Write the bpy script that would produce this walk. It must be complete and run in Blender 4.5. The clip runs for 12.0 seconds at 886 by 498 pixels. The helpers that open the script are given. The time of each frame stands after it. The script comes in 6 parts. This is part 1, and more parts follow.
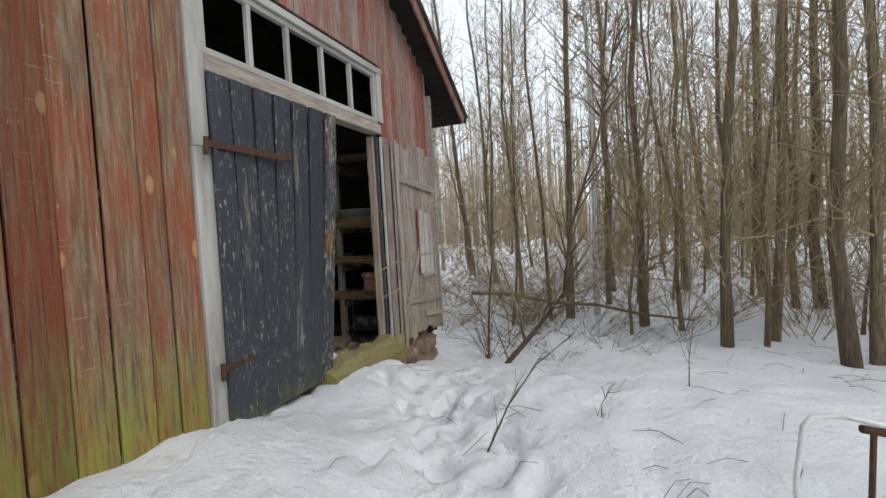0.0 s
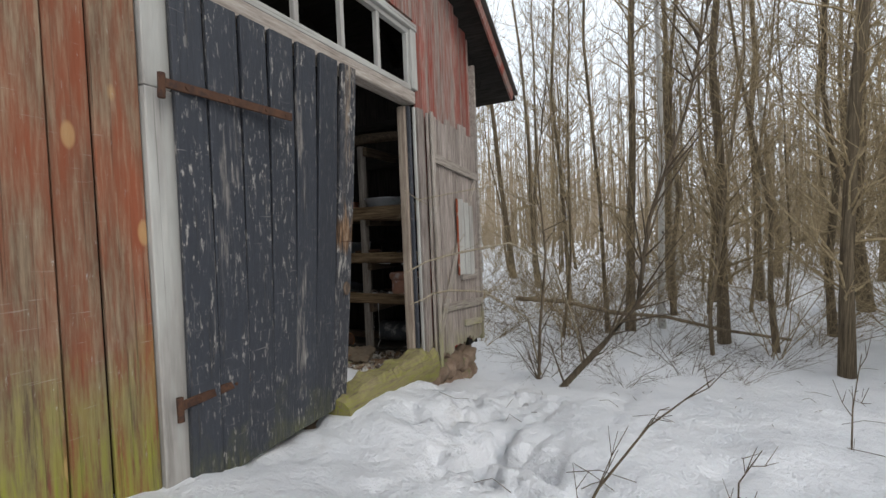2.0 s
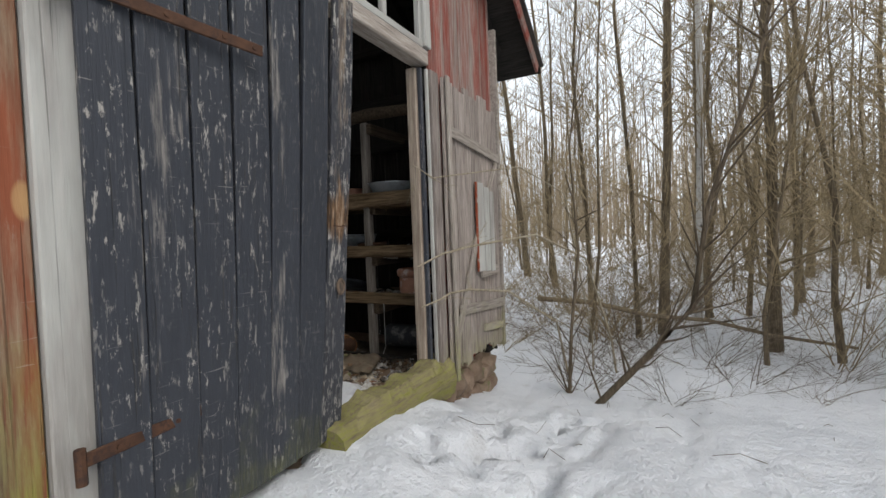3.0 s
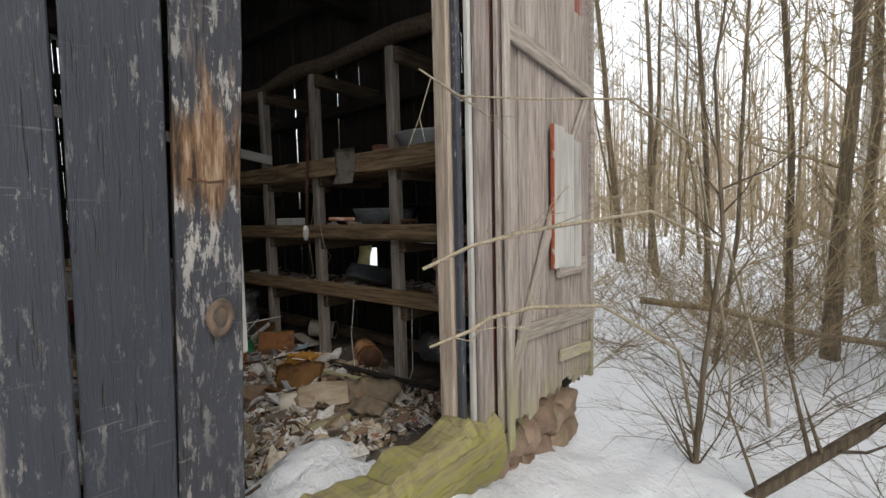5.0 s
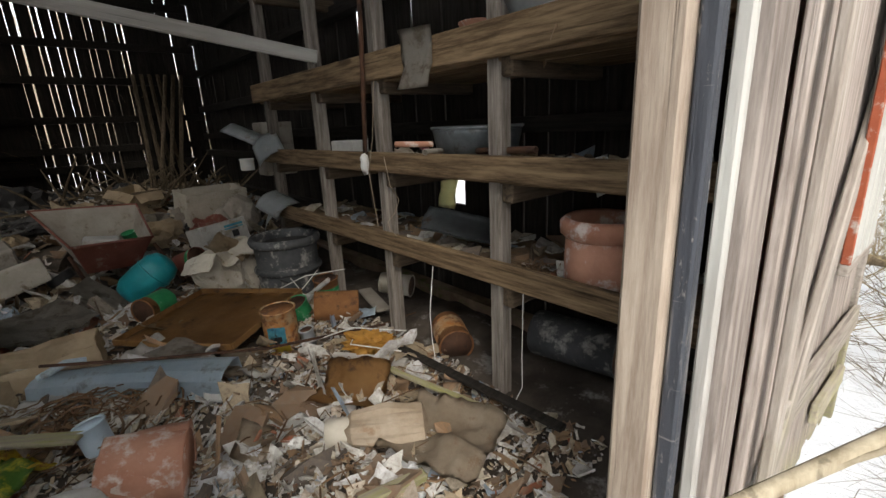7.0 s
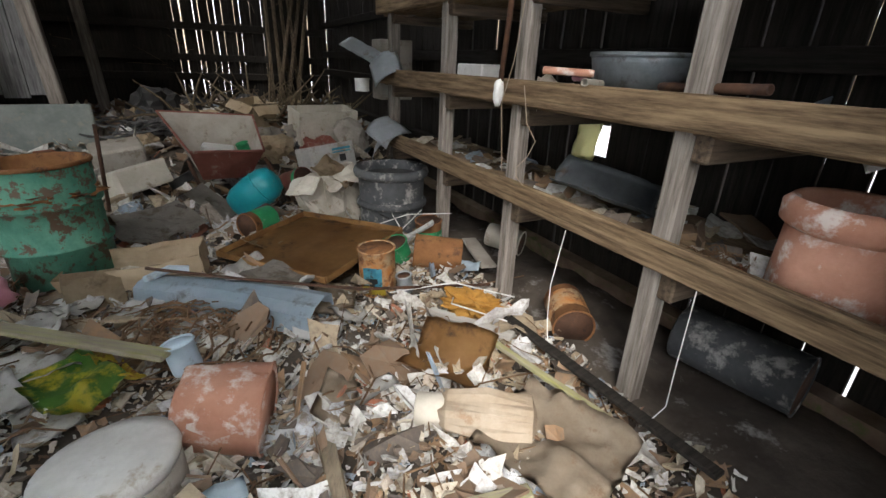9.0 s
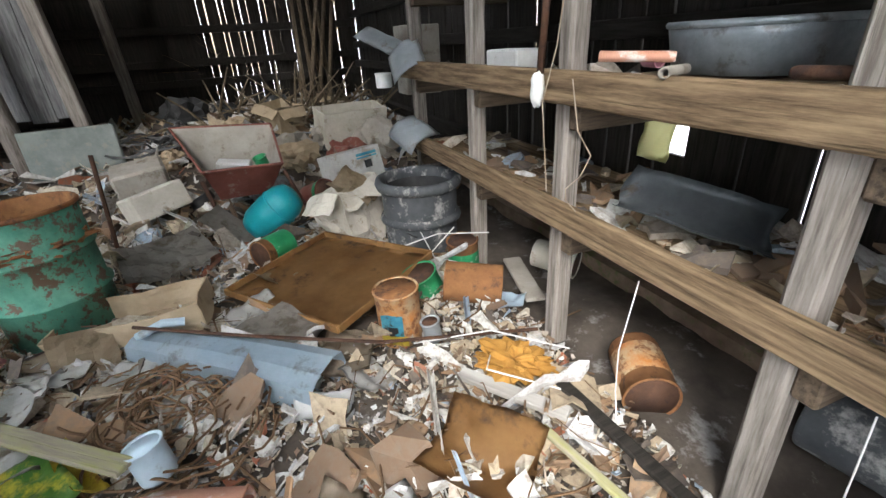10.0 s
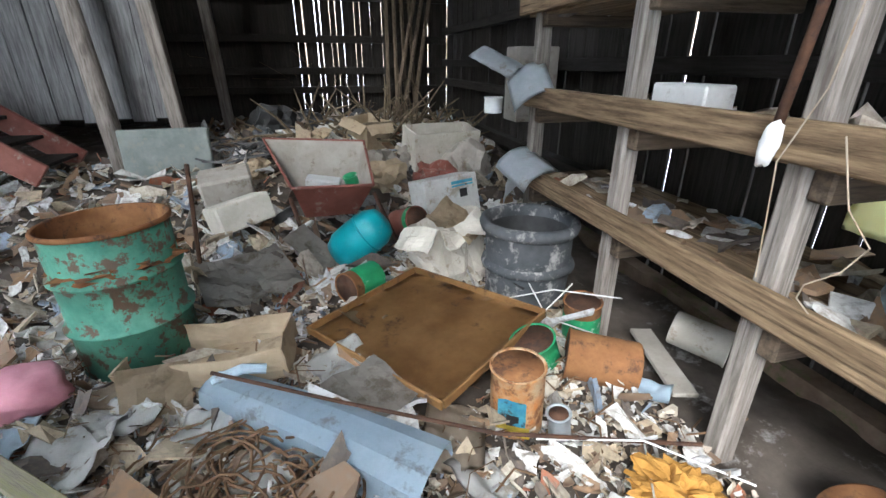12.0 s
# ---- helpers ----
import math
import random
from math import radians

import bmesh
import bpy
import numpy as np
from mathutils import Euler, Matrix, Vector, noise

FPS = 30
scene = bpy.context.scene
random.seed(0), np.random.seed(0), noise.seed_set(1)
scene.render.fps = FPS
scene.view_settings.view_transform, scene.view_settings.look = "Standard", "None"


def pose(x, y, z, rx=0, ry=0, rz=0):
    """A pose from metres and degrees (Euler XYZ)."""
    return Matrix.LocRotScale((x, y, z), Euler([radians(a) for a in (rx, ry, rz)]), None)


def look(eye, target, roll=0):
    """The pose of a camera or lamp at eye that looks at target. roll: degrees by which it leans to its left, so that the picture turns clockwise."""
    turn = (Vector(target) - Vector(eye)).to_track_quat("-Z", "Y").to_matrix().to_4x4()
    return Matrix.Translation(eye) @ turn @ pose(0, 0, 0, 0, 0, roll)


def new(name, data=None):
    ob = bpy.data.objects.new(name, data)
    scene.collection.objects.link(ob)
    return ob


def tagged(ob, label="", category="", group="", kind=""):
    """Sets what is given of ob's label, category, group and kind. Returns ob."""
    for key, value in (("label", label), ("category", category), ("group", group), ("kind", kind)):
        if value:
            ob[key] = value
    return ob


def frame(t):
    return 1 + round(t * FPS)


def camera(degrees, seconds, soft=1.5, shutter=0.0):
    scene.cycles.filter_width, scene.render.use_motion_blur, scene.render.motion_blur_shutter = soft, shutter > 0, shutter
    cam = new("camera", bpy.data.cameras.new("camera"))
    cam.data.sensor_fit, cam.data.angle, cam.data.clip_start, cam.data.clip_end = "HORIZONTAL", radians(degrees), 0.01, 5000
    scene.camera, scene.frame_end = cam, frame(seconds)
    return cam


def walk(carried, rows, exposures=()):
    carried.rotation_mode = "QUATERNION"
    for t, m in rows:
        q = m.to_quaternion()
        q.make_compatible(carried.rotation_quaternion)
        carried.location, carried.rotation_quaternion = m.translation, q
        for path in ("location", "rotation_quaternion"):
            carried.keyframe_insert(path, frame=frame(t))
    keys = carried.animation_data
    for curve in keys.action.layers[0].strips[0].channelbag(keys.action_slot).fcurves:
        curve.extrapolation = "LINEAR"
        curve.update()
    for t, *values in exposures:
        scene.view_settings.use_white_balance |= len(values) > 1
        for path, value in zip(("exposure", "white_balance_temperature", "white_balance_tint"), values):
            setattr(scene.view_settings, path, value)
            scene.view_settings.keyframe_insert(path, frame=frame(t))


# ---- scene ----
cam = camera(89.7, 12.0)
METRES, EYE, TILT, LEAN, TURN = 6.0, 1.35, 0.0, 0.0, 22.3
ROWS = [
    (0.0, 0.0, 0.0, 0.0, -0.12, -2.01, 3.29),
    (0.5, 0.0031, 0.0359, -0.004, 0.55, -0.22, 2.46),
    (1.0, -0.0094, 0.0756, -0.007, 0.65, 1.45, 2.57),
    (1.5, -0.0099, 0.1195, -0.0156, 1.35, -0.84, -0.25),
    (2.0, -0.0144, 0.1571, -0.0129, 4.51, -1.62, 2.34),
    (2.5, -0.0316, 0.2086, -0.0186, 5.32, -1.66, 2.41),
    (4.5, -0.0175, 0.4581, -0.0352, 9.97, -3.44, 0.91),
    (5.0, -0.0309, 0.5099, -0.0288, 16.28, -4.37, 1.34),
    (5.5, -0.0504, 0.5623, -0.0172, 18.52, -4.25, -1.31),
    (6.0, -0.07, 0.6165, -0.0051, 24.75, 0.48, -0.98),
    (6.5, -0.0967, 0.6603, -0.0022, 27.41, -2.57, -0.77),
    (7.0, -0.1187, 0.6913, -0.0152, 26.95, -15.69, 2.55),
    (9.0, -0.1749, 0.7322, -0.0284, 40.61, -22.71, -2.06),
    (9.5, -0.2095, 0.7665, -0.0377, 45.85, -22.61, 2.02),
    (10.0, -0.2213, 0.8086, -0.0191, 45.64, -25.2, 3.05),
    (10.5, -0.2307, 0.806, -0.0078, 48.28, -18.12, 0.51),
    (11.0, -0.2586, 0.7977, -0.0142, 49.13, -19.98, -0.98),
    (11.5, -0.2865, 0.8027, -0.0126, 51.24, -21.34, -4.92),
    (12.0, -0.3062, 0.8113, -0.0159, 53.86, -22.87, -0.07),
]
walk(cam, [(t, pose(0, 0, EYE, TILT, LEAN, TURN) @ pose(METRES * x, METRES * y, METRES * z, 90 + pitch, roll, yaw)) for t, x, y, z, yaw, pitch, roll in ROWS],
     exposures=[(0.0, 0.30, 6500, 10), (4.0, 0.65, 6600, 10), (5.5, 0.95, 6800, 10), (6.0, 1.0, 6900, 10), (6.5, 1.5, 7000, 10), (7.0, 1.8, 6900, 10), (9.0, 2.75, 6550, 10), (10.0, 3.5, 6300, 9), (10.5, 3.85, 6050, 9), (11.0, 3.9, 6000, 8), (12.0, 3.78, 5900, 8)])

# ---- world and light ----
world = bpy.data.worlds.new("overcast")
scene.world = world
world.use_nodes = True
wn = world.node_tree
bg = wn.nodes["Background"]
sky = wn.nodes.new("ShaderNodeTexSky")
sky.sky_type, sky.sun_disc = "NISHITA", False
sky.sun_elevation, sky.sun_rotation = radians(42), radians(120)
sky.air_density, sky.dust_density, sky.ozone_density = 1.0, 6.0, 1.0
cloud = wn.nodes.new("ShaderNodeMix")
cloud.data_type = "RGBA"
cloud.inputs[0].default_value = 0.8
wn.links.new(sky.outputs[0], cloud.inputs[6])
cloud.inputs[7].default_value = (10.0, 10.8, 11.6, 1)
wn.links.new(cloud.outputs[2], bg.inputs[0])
bg.inputs[1].default_value = 0.1
sun_data = bpy.data.lights.new("sun", "SUN")
sun_data.energy, sun_data.angle, sun_data.color = 0.6, radians(25), (1, 0.97, 0.92)
sun = new("sun", sun_data)
sun.matrix_basis = look((6, -3.5, 6.3), (0, 0, 0))


# ---- materials ----
def node_mat(name):
    m = bpy.data.materials.new(name)
    m.use_nodes = True
    nt = m.node_tree
    return m, nt, nt.nodes["Principled BSDF"]


def ramp(nt, src, stops):
    r = nt.nodes.new("ShaderNodeValToRGB")
    el = r.color_ramp.elements
    while len(el) < len(stops):
        el.new(0.5)
    for e, (p, c) in zip(el, stops):
        e.position = p
        e.color = (*c, 1) if len(c) == 3 else c
    nt.links.new(src, r.inputs[0])
    return r.outputs[0]


def grey(nt, src, lo, hi):
    return ramp(nt, src, [(lo, (0, 0, 0)), (hi, (1, 1, 1))])


def mix(nt, fac, a, b, mode="MIX"):
    n = nt.nodes.new("ShaderNodeMix")
    n.data_type, n.blend_type = "RGBA", mode
    for i, v in ((0, fac), (6, a), (7, b)):
        if isinstance(v, (int, float)):
            n.inputs[i].default_value = v
        elif isinstance(v, tuple):
            n.inputs[i].default_value = (*v, 1)
        else:
            nt.links.new(v, n.inputs[i])
    return n.outputs[2]


def math_node(nt, op, a, b=0.0):
    n = nt.nodes.new("ShaderNodeMath")
    n.operation = op
    for i, v in enumerate((a, b)):
        if isinstance(v, (int, float)):
            n.inputs[i].default_value = v
        else:
            nt.links.new(v, n.inputs[i])
    return n.outputs[0]


def coords(nt, scale, island=False):
    """Object coordinates, stretched, and shifted at random from piece to piece."""
    tc = nt.nodes.new("ShaderNodeTexCoord")
    mp = nt.nodes.new("ShaderNodeMapping")
    mp.inputs["Scale"].default_value = scale
    nt.links.new(tc.outputs["Object"], mp.inputs[0])
    info = nt.nodes.new("ShaderNodeObjectInfo")
    rnd = info.outputs["Random"]
    if island:
        geo = nt.nodes.new("ShaderNodeNewGeometry")
        rnd = geo.outputs["Random Per Island"]
    sh = math_node(nt, "MULTIPLY", rnd, 37.0)
    add = nt.nodes.new("ShaderNodeVectorMath")
    add.operation = "ADD"
    nt.links.new(mp.outputs[0], add.inputs[0])
    nt.links.new(sh, add.inputs[1])
    return add.outputs[0], rnd


def tex_noise(nt, vec, scale, detail=5.0, rough=0.6):
    n = nt.nodes.new("ShaderNodeTexNoise")
    n.inputs["Scale"].default_value, n.inputs["Detail"].default_value, n.inputs["Roughness"].default_value = scale, detail, rough
    nt.links.new(vec, n.inputs["Vector"])
    return n.outputs["Fac"]


def bump(nt, bsdf, height, strength=0.4, dist=0.01):
    b = nt.nodes.new("ShaderNodeBump")
    b.inputs["Strength"].default_value, b.inputs["Distance"].default_value = strength, dist
    nt.links.new(height, b.inputs["Height"])
    nt.links.new(b.outputs[0], bsdf.inputs["Normal"])


def world_z(nt):
    g = nt.nodes.new("ShaderNodeNewGeometry")
    s = nt.nodes.new("ShaderNodeSeparateXYZ")
    nt.links.new(g.outputs["Position"], s.inputs[0])
    return s.outputs[2], g.outputs["Position"]


def wood(name, dark, light, axis="z", rough=0.85, island=False, paint=None, bare=0.5, knots=0.0, moss=None, vary=0.35, relief=0.5, soft=0.05, knot_tone=None, scuff=0.0, worn=None):
    """Boards with grain along one axis; paint lies on top, worn away by the share bare; moss grows below a height."""
    m, nt, b = node_mat(name)
    st = {"x": (1.2, 16, 16), "y": (16, 1.2, 16), "z": (16, 16, 1.2)}[axis]
    big = {"x": (0.8, 5, 5), "y": (5, 0.8, 5), "z": (5, 5, 0.8)}[axis]
    v, rnd = coords(nt, st, island)
    v2, _ = coords(nt, big, island)
    fine = tex_noise(nt, v, 3.0, 8, 0.7)
    broad = tex_noise(nt, v2, 1.2, 4, 0.6)
    col = ramp(nt, fine, [(0.36, dark), (0.5, tuple((a + c) / 2 for a, c in zip(dark, light))), (0.64, light)])
    crack_v, _ = coords(nt, {"x": (0.5, 40, 40), "y": (40, 0.5, 40), "z": (40, 40, 0.5)}[axis], island)
    crack = tex_noise(nt, crack_v, 2.0, 3, 0.5)
    col = mix(nt, math_node(nt, "MULTIPLY", broad, 0.5), col, tuple(c * 0.5 for c in dark))
    if paint:
        edge = math_node(nt, "ADD", math_node(nt, "MULTIPLY", broad, 0.6), math_node(nt, "MULTIPLY", fine, 0.4))
        edge = math_node(nt, "ADD", edge, math_node(nt, "MULTIPLY", math_node(nt, "SUBTRACT", rnd, 0.5), 0.06))
        mask = grey(nt, edge, bare - soft, bare + soft)
        pc = mix(nt, fine, tuple(c * 0.7 for c in paint), tuple(min(1, c * 1.3) for c in paint))
        col = mix(nt, mask, pc, col)
    if knots:
        vo = nt.nodes.new("ShaderNodeTexVoronoi")
        kv, _ = coords(nt, {"x": (1.5, 5, 5), "y": (5, 1.5, 5), "z": (5, 5, 2.2)}[axis], island)
        nt.links.new(kv, vo.inputs["Vector"])
        vo.inputs["Scale"].default_value = 1.0
        kn = ramp(nt, vo.outputs["Distance"], [(0.0, (1, 1, 1)), (0.1, (0.8, 0.8, 0.8)), (0.14, (0, 0, 0))])
        col = mix(nt, math_node(nt, "MULTIPLY", kn, knots), col, knot_tone or tuple(c * 0.6 for c in dark))
    if scuff:
        gather, _ = coords(nt, (2.6, 2.6, 1.5), False)
        where = math_node(nt, "ADD", math_node(nt, "MULTIPLY", grey(nt, tex_noise(nt, gather, 1.0, 4, 0.6), 0.42, 0.62), 0.85), 0.15)
        sv, _ = coords(nt, {"x": (14, 48, 48), "y": (48, 14, 48), "z": (48, 48, 12)}[axis], island)
        flake = grey(nt, tex_noise(nt, sv, 1.0, 6, 0.75), 0.68 - scuff, 0.73 - scuff)
        lv, _ = coords(nt, (5, 5, 85), False)
        line = grey(nt, tex_noise(nt, lv, 1.0, 4, 0.6), 0.66, 0.70)
        worn_off = math_node(nt, "MULTIPLY", math_node(nt, "MAXIMUM", flake, math_node(nt, "MULTIPLY", line, 0.6)), where)
        col = mix(nt, worn_off, col, (0.36, 0.34, 0.31))
    if worn:
        z, pos = world_z(nt)
        mid, half = (worn[0] + worn[1]) / 2, (worn[1] - worn[0]) / 2
        near_mid = math_node(nt, "SUBTRACT", 1.0, math_node(nt, "DIVIDE", math_node(nt, "ABSOLUTE", math_node(nt, "SUBTRACT", z, mid)), half))
        patch = math_node(nt, "ADD", near_mid, math_node(nt, "MULTIPLY", math_node(nt, "SUBTRACT", broad, 0.5), 4.5))
        col = mix(nt, grey(nt, patch, 0.5, 0.85), col, ramp(nt, fine, [(0.40, (0.035, 0.024, 0.017)), (0.52, (0.17, 0.10, 0.055)), (0.64, (0.33, 0.24, 0.165))]))
    col = mix(nt, ramp(nt, crack, [(0.30, (0.5, 0.5, 0.5)), (0.36, (0, 0, 0))]), col, tuple(c * 0.25 for c in dark))
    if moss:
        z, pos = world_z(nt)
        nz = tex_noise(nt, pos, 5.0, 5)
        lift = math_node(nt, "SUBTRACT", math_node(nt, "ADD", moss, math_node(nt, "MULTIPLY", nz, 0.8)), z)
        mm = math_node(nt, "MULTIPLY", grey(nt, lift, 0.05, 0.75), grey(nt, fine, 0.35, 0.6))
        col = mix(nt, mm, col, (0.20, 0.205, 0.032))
    tone = math_node(nt, "ADD", math_node(nt, "MULTIPLY", rnd, vary), 1.0 - vary / 2)
    hs = nt.nodes.new("ShaderNodeHueSaturation")
    nt.links.new(col, hs.inputs["Color"])
    nt.links.new(tone, hs.inputs["Value"])
    nt.links.new(hs.outputs[0], b.inputs["Base Color"])
    b.inputs["Roughness"].default_value = rough
    b.inputs["Specular IOR Level"].default_value = 0.25
    bump(nt, b, math_node(nt, "ADD", fine, math_node(nt, "MULTIPLY", grey(nt, crack, 0.3, 0.38), 0.6)), relief, 0.006)
    return m


def mottled(name, a, c, scale=6.0, rough=0.7, metal=0.0, spots=None, spot_at=0.6, spot_scale=None, relief=0.3, island=False, sharp=0.05):
    """A surface of two tones at two scales, with stains of a third."""
    m, nt, b = node_mat(name)
    v, rnd = coords(nt, (1, 1, 1), island)
    n1 = tex_noise(nt, v, scale, 6, 0.65)
    n2 = tex_noise(nt, v, scale * 7, 5, 0.7)
    col = ramp(nt, n1, [(0.35, a), (0.65, c)])
    col = mix(nt, math_node(nt, "MULTIPLY", n2, 0.5), col, tuple(x * 0.55 for x in a))
    if spots:
        n3 = tex_noise(nt, v, spot_scale or scale * 1.7, 7, 0.72)
        col = mix(nt, grey(nt, n3, spot_at - sharp, spot_at + sharp), col, spots)
    hs = nt.nodes.new("ShaderNodeHueSaturation")
    nt.links.new(col, hs.inputs["Color"])
    nt.links.new(math_node(nt, "ADD", math_node(nt, "MULTIPLY", rnd, 0.3), 0.85), hs.inputs["Value"])
    nt.links.new(hs.outputs[0], b.inputs["Base Color"])
    b.inputs["Roughness"].default_value, b.inputs["Metallic"].default_value = rough, metal
    b.inputs["Specular IOR Level"].default_value = 0.3
    bump(nt, b, n2, relief, 0.006)
    return m


def snow_mat():
    m, nt, b = node_mat("snow")
    _, pos = world_z(nt)
    n1 = tex_noise(nt, pos, 1.1, 5)
    n2 = tex_noise(nt, pos, 14, 6, 0.65)
    n3 = tex_noise(nt, pos, 70, 3, 0.7)
    col = ramp(nt, n1, [(0.3, (0.74, 0.76, 0.79)), (0.7, (0.88, 0.89, 0.91))])
    dirt = math_node(nt, "MULTIPLY", grey(nt, tex_noise(nt, pos, 2.3, 7, 0.72), 0.60, 0.72), 0.35)
    col = mix(nt, dirt, col, (0.36, 0.33, 0.28))
    fleck = grey(nt, n3, 0.72, 0.76)
    col = mix(nt, math_node(nt, "MULTIPLY", fleck, 0.35), col, (0.12, 0.09, 0.06))
    nt.links.new(col, b.inputs["Base Color"])
    b.inputs["Roughness"].default_value = 0.6
    bump(nt, b, math_node(nt, "ADD", n2, math_node(nt, "MULTIPLY", n3, 0.25)), 1.0, 0.055)
    return m


M_SNOW = snow_mat()
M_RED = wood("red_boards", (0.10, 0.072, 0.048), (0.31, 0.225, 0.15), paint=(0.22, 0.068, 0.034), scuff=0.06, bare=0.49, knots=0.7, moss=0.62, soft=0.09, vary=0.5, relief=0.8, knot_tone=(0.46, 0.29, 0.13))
M_RED_HIGH = wood("red_gable_boards", (0.20, 0.15, 0.13), (0.40, 0.33, 0.29), paint=(0.26, 0.06, 0.042), soft=0.1, bare=0.49, vary=0.3)
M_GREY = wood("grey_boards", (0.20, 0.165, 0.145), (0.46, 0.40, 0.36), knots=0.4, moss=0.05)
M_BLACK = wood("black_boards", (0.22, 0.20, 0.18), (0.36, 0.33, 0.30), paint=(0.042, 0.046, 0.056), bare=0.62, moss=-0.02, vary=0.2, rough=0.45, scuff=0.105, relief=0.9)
M_BLACK_WORN = wood("black_boards_worn_bare", (0.16, 0.11, 0.075), (0.40, 0.33, 0.26), paint=(0.048, 0.050, 0.058), scuff=0.15, bare=0.58, vary=0.1, worn=(1.08, 1.52), relief=0.9)
M_WHITE = wood("white_worn_paint", (0.26, 0.24, 0.22), (0.48, 0.46, 0.43), paint=(0.46, 0.46, 0.43), bare=0.50, vary=0.1, soft=0.09)
M_WHITE_Y = wood("white_worn_paint_level", (0.26, 0.24, 0.22), (0.48, 0.46, 0.43), axis="y", paint=(0.46, 0.46, 0.43), bare=0.50, vary=0.1, soft=0.09)
M_JAMB = wood("pale_post", (0.26, 0.20, 0.155), (0.50, 0.42, 0.34), knots=0.5, vary=0.1)
M_POST = wood("shelf_post", (0.13, 0.11, 0.092), (0.35, 0.315, 0.28), knots=0.5)
M_BEAM = wood("shelf_beam", (0.09, 0.058, 0.032), (0.35, 0.245, 0.145), axis="x", knots=0.9, vary=0.35, relief=0.8)
M_BEARER = wood("dark_bearer", (0.055, 0.04, 0.028), (0.17, 0.125, 0.085), axis="y", knots=0.5)
M_PARTITION = wood("grey_partition_boards", (0.10, 0.10, 0.10), (0.26, 0.26, 0.26), knots=0.5)
# Old boards taken down to near black: the interior's shade is in their colour.
M_DARK = wood("old_inner_boards_shaded", (0.013, 0.011, 0.009), (0.045, 0.038, 0.032))
M_DARK_X = wood("old_roof_boards_shaded", (0.013, 0.011, 0.009), (0.042, 0.036, 0.031), axis="x", island=True)
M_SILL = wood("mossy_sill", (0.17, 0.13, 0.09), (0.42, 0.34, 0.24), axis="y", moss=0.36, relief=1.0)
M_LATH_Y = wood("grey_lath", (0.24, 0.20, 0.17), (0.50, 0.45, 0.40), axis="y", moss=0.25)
M_KNOT = mottled("bare_knot_ring", (0.06, 0.044, 0.033), (0.17, 0.12, 0.085), 22, 0.8, spots=(0.09, 0.06, 0.045), spot_at=0.6, relief=0.6)
M_KNOT_HEART = mottled("dark_knot_heart", (0.05, 0.045, 0.042), (0.13, 0.09, 0.06), 30, 0.8, relief=0.6)
M_RUST = mottled("rusty_iron", (0.065, 0.035, 0.024), (0.13, 0.065, 0.038), 9, 0.85, 0.2, (0.05, 0.03, 0.025), 0.58, relief=0.5)
M_STONE = mottled("field_stone", (0.15, 0.10, 0.07), (0.31, 0.23, 0.17), 5, 0.9, spots=(0.13, 0.14, 0.06), spot_at=0.6)
M_ROOF = mottled("roof_sheet", (0.05, 0.045, 0.04), (0.10, 0.09, 0.08), 3, 0.8)
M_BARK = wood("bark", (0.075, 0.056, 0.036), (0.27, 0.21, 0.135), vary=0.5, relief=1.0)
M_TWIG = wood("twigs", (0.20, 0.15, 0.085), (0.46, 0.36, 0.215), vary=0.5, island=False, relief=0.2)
# Twig tones lifted: the haze of distance is put into this colour.
M_HAZED_TWIG = wood("far_twigs_hazed", (0.26, 0.20, 0.14), (0.52, 0.43, 0.32), vary=0.5, relief=0.1)
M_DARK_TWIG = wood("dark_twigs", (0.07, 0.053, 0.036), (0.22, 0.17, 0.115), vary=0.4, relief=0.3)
M_BIRCH = mottled("birch_bark", (0.52, 0.50, 0.46), (0.66, 0.64, 0.60), 3, 0.7, spots=(0.06, 0.05, 0.045), spot_at=0.6, spot_scale=9)
M_PALE_TWIG = wood("pale_twigs", (0.22, 0.18, 0.12), (0.44, 0.38, 0.28), vary=0.3, relief=0.2)
M_FLOOR = mottled("littered_earth", (0.042, 0.033, 0.026), (0.12, 0.10, 0.082), 2.2, 0.95, spots=(0.22, 0.21, 0.20), spot_at=0.62, spot_scale=5, relief=0.9)


# ---- building helpers ----
def box(bm, x0, x1, y0, y1, z0, z1, bevel=0.0, m=None):
    r = bmesh.ops.create_cube(bm, size=1.0)
    bmesh.ops.scale(bm, vec=(x1 - x0, y1 - y0, z1 - z0), verts=r["verts"])
    bmesh.ops.translate(bm, vec=((x0 + x1) / 2, (y0 + y1) / 2, (z0 + z1) / 2), verts=r["verts"])
    out = r["verts"]
    if bevel:
        edges = list({e for v in out for e in v.link_edges})
        b = bmesh.ops.bevel(bm, geom=edges, offset=bevel, segments=1, affect="EDGES", profile=0.5)
        out = list({v for v in b["verts"]} | {v for v in out if v.is_valid})
    if m is not None:
        bmesh.ops.transform(bm, matrix=m, verts=out)
    return out


def mesh_of(bm, name, smooth=False):
    me = bpy.data.meshes.new(name)
    bm.to_mesh(me)
    bm.free()
    if smooth:
        for p in me.polygons:
            p.use_smooth = True
    return me


def thing(name, bm, material, label, category, group="", kind="", smooth=False, at=None):
    me = mesh_of(bm, name, smooth)
    me.materials.append(material)
    ob = new(name, me)
    if at is not None:
        ob.matrix_basis = at
    return tagged(ob, label, category, group, kind)


def holder(name, label, category, at=None, group="", kind=""):
    ob = new(name)
    ob.empty_display_size = 0.1
    if at is not None:
        ob.matrix_basis = at
    return tagged(ob, label, category, group, kind)


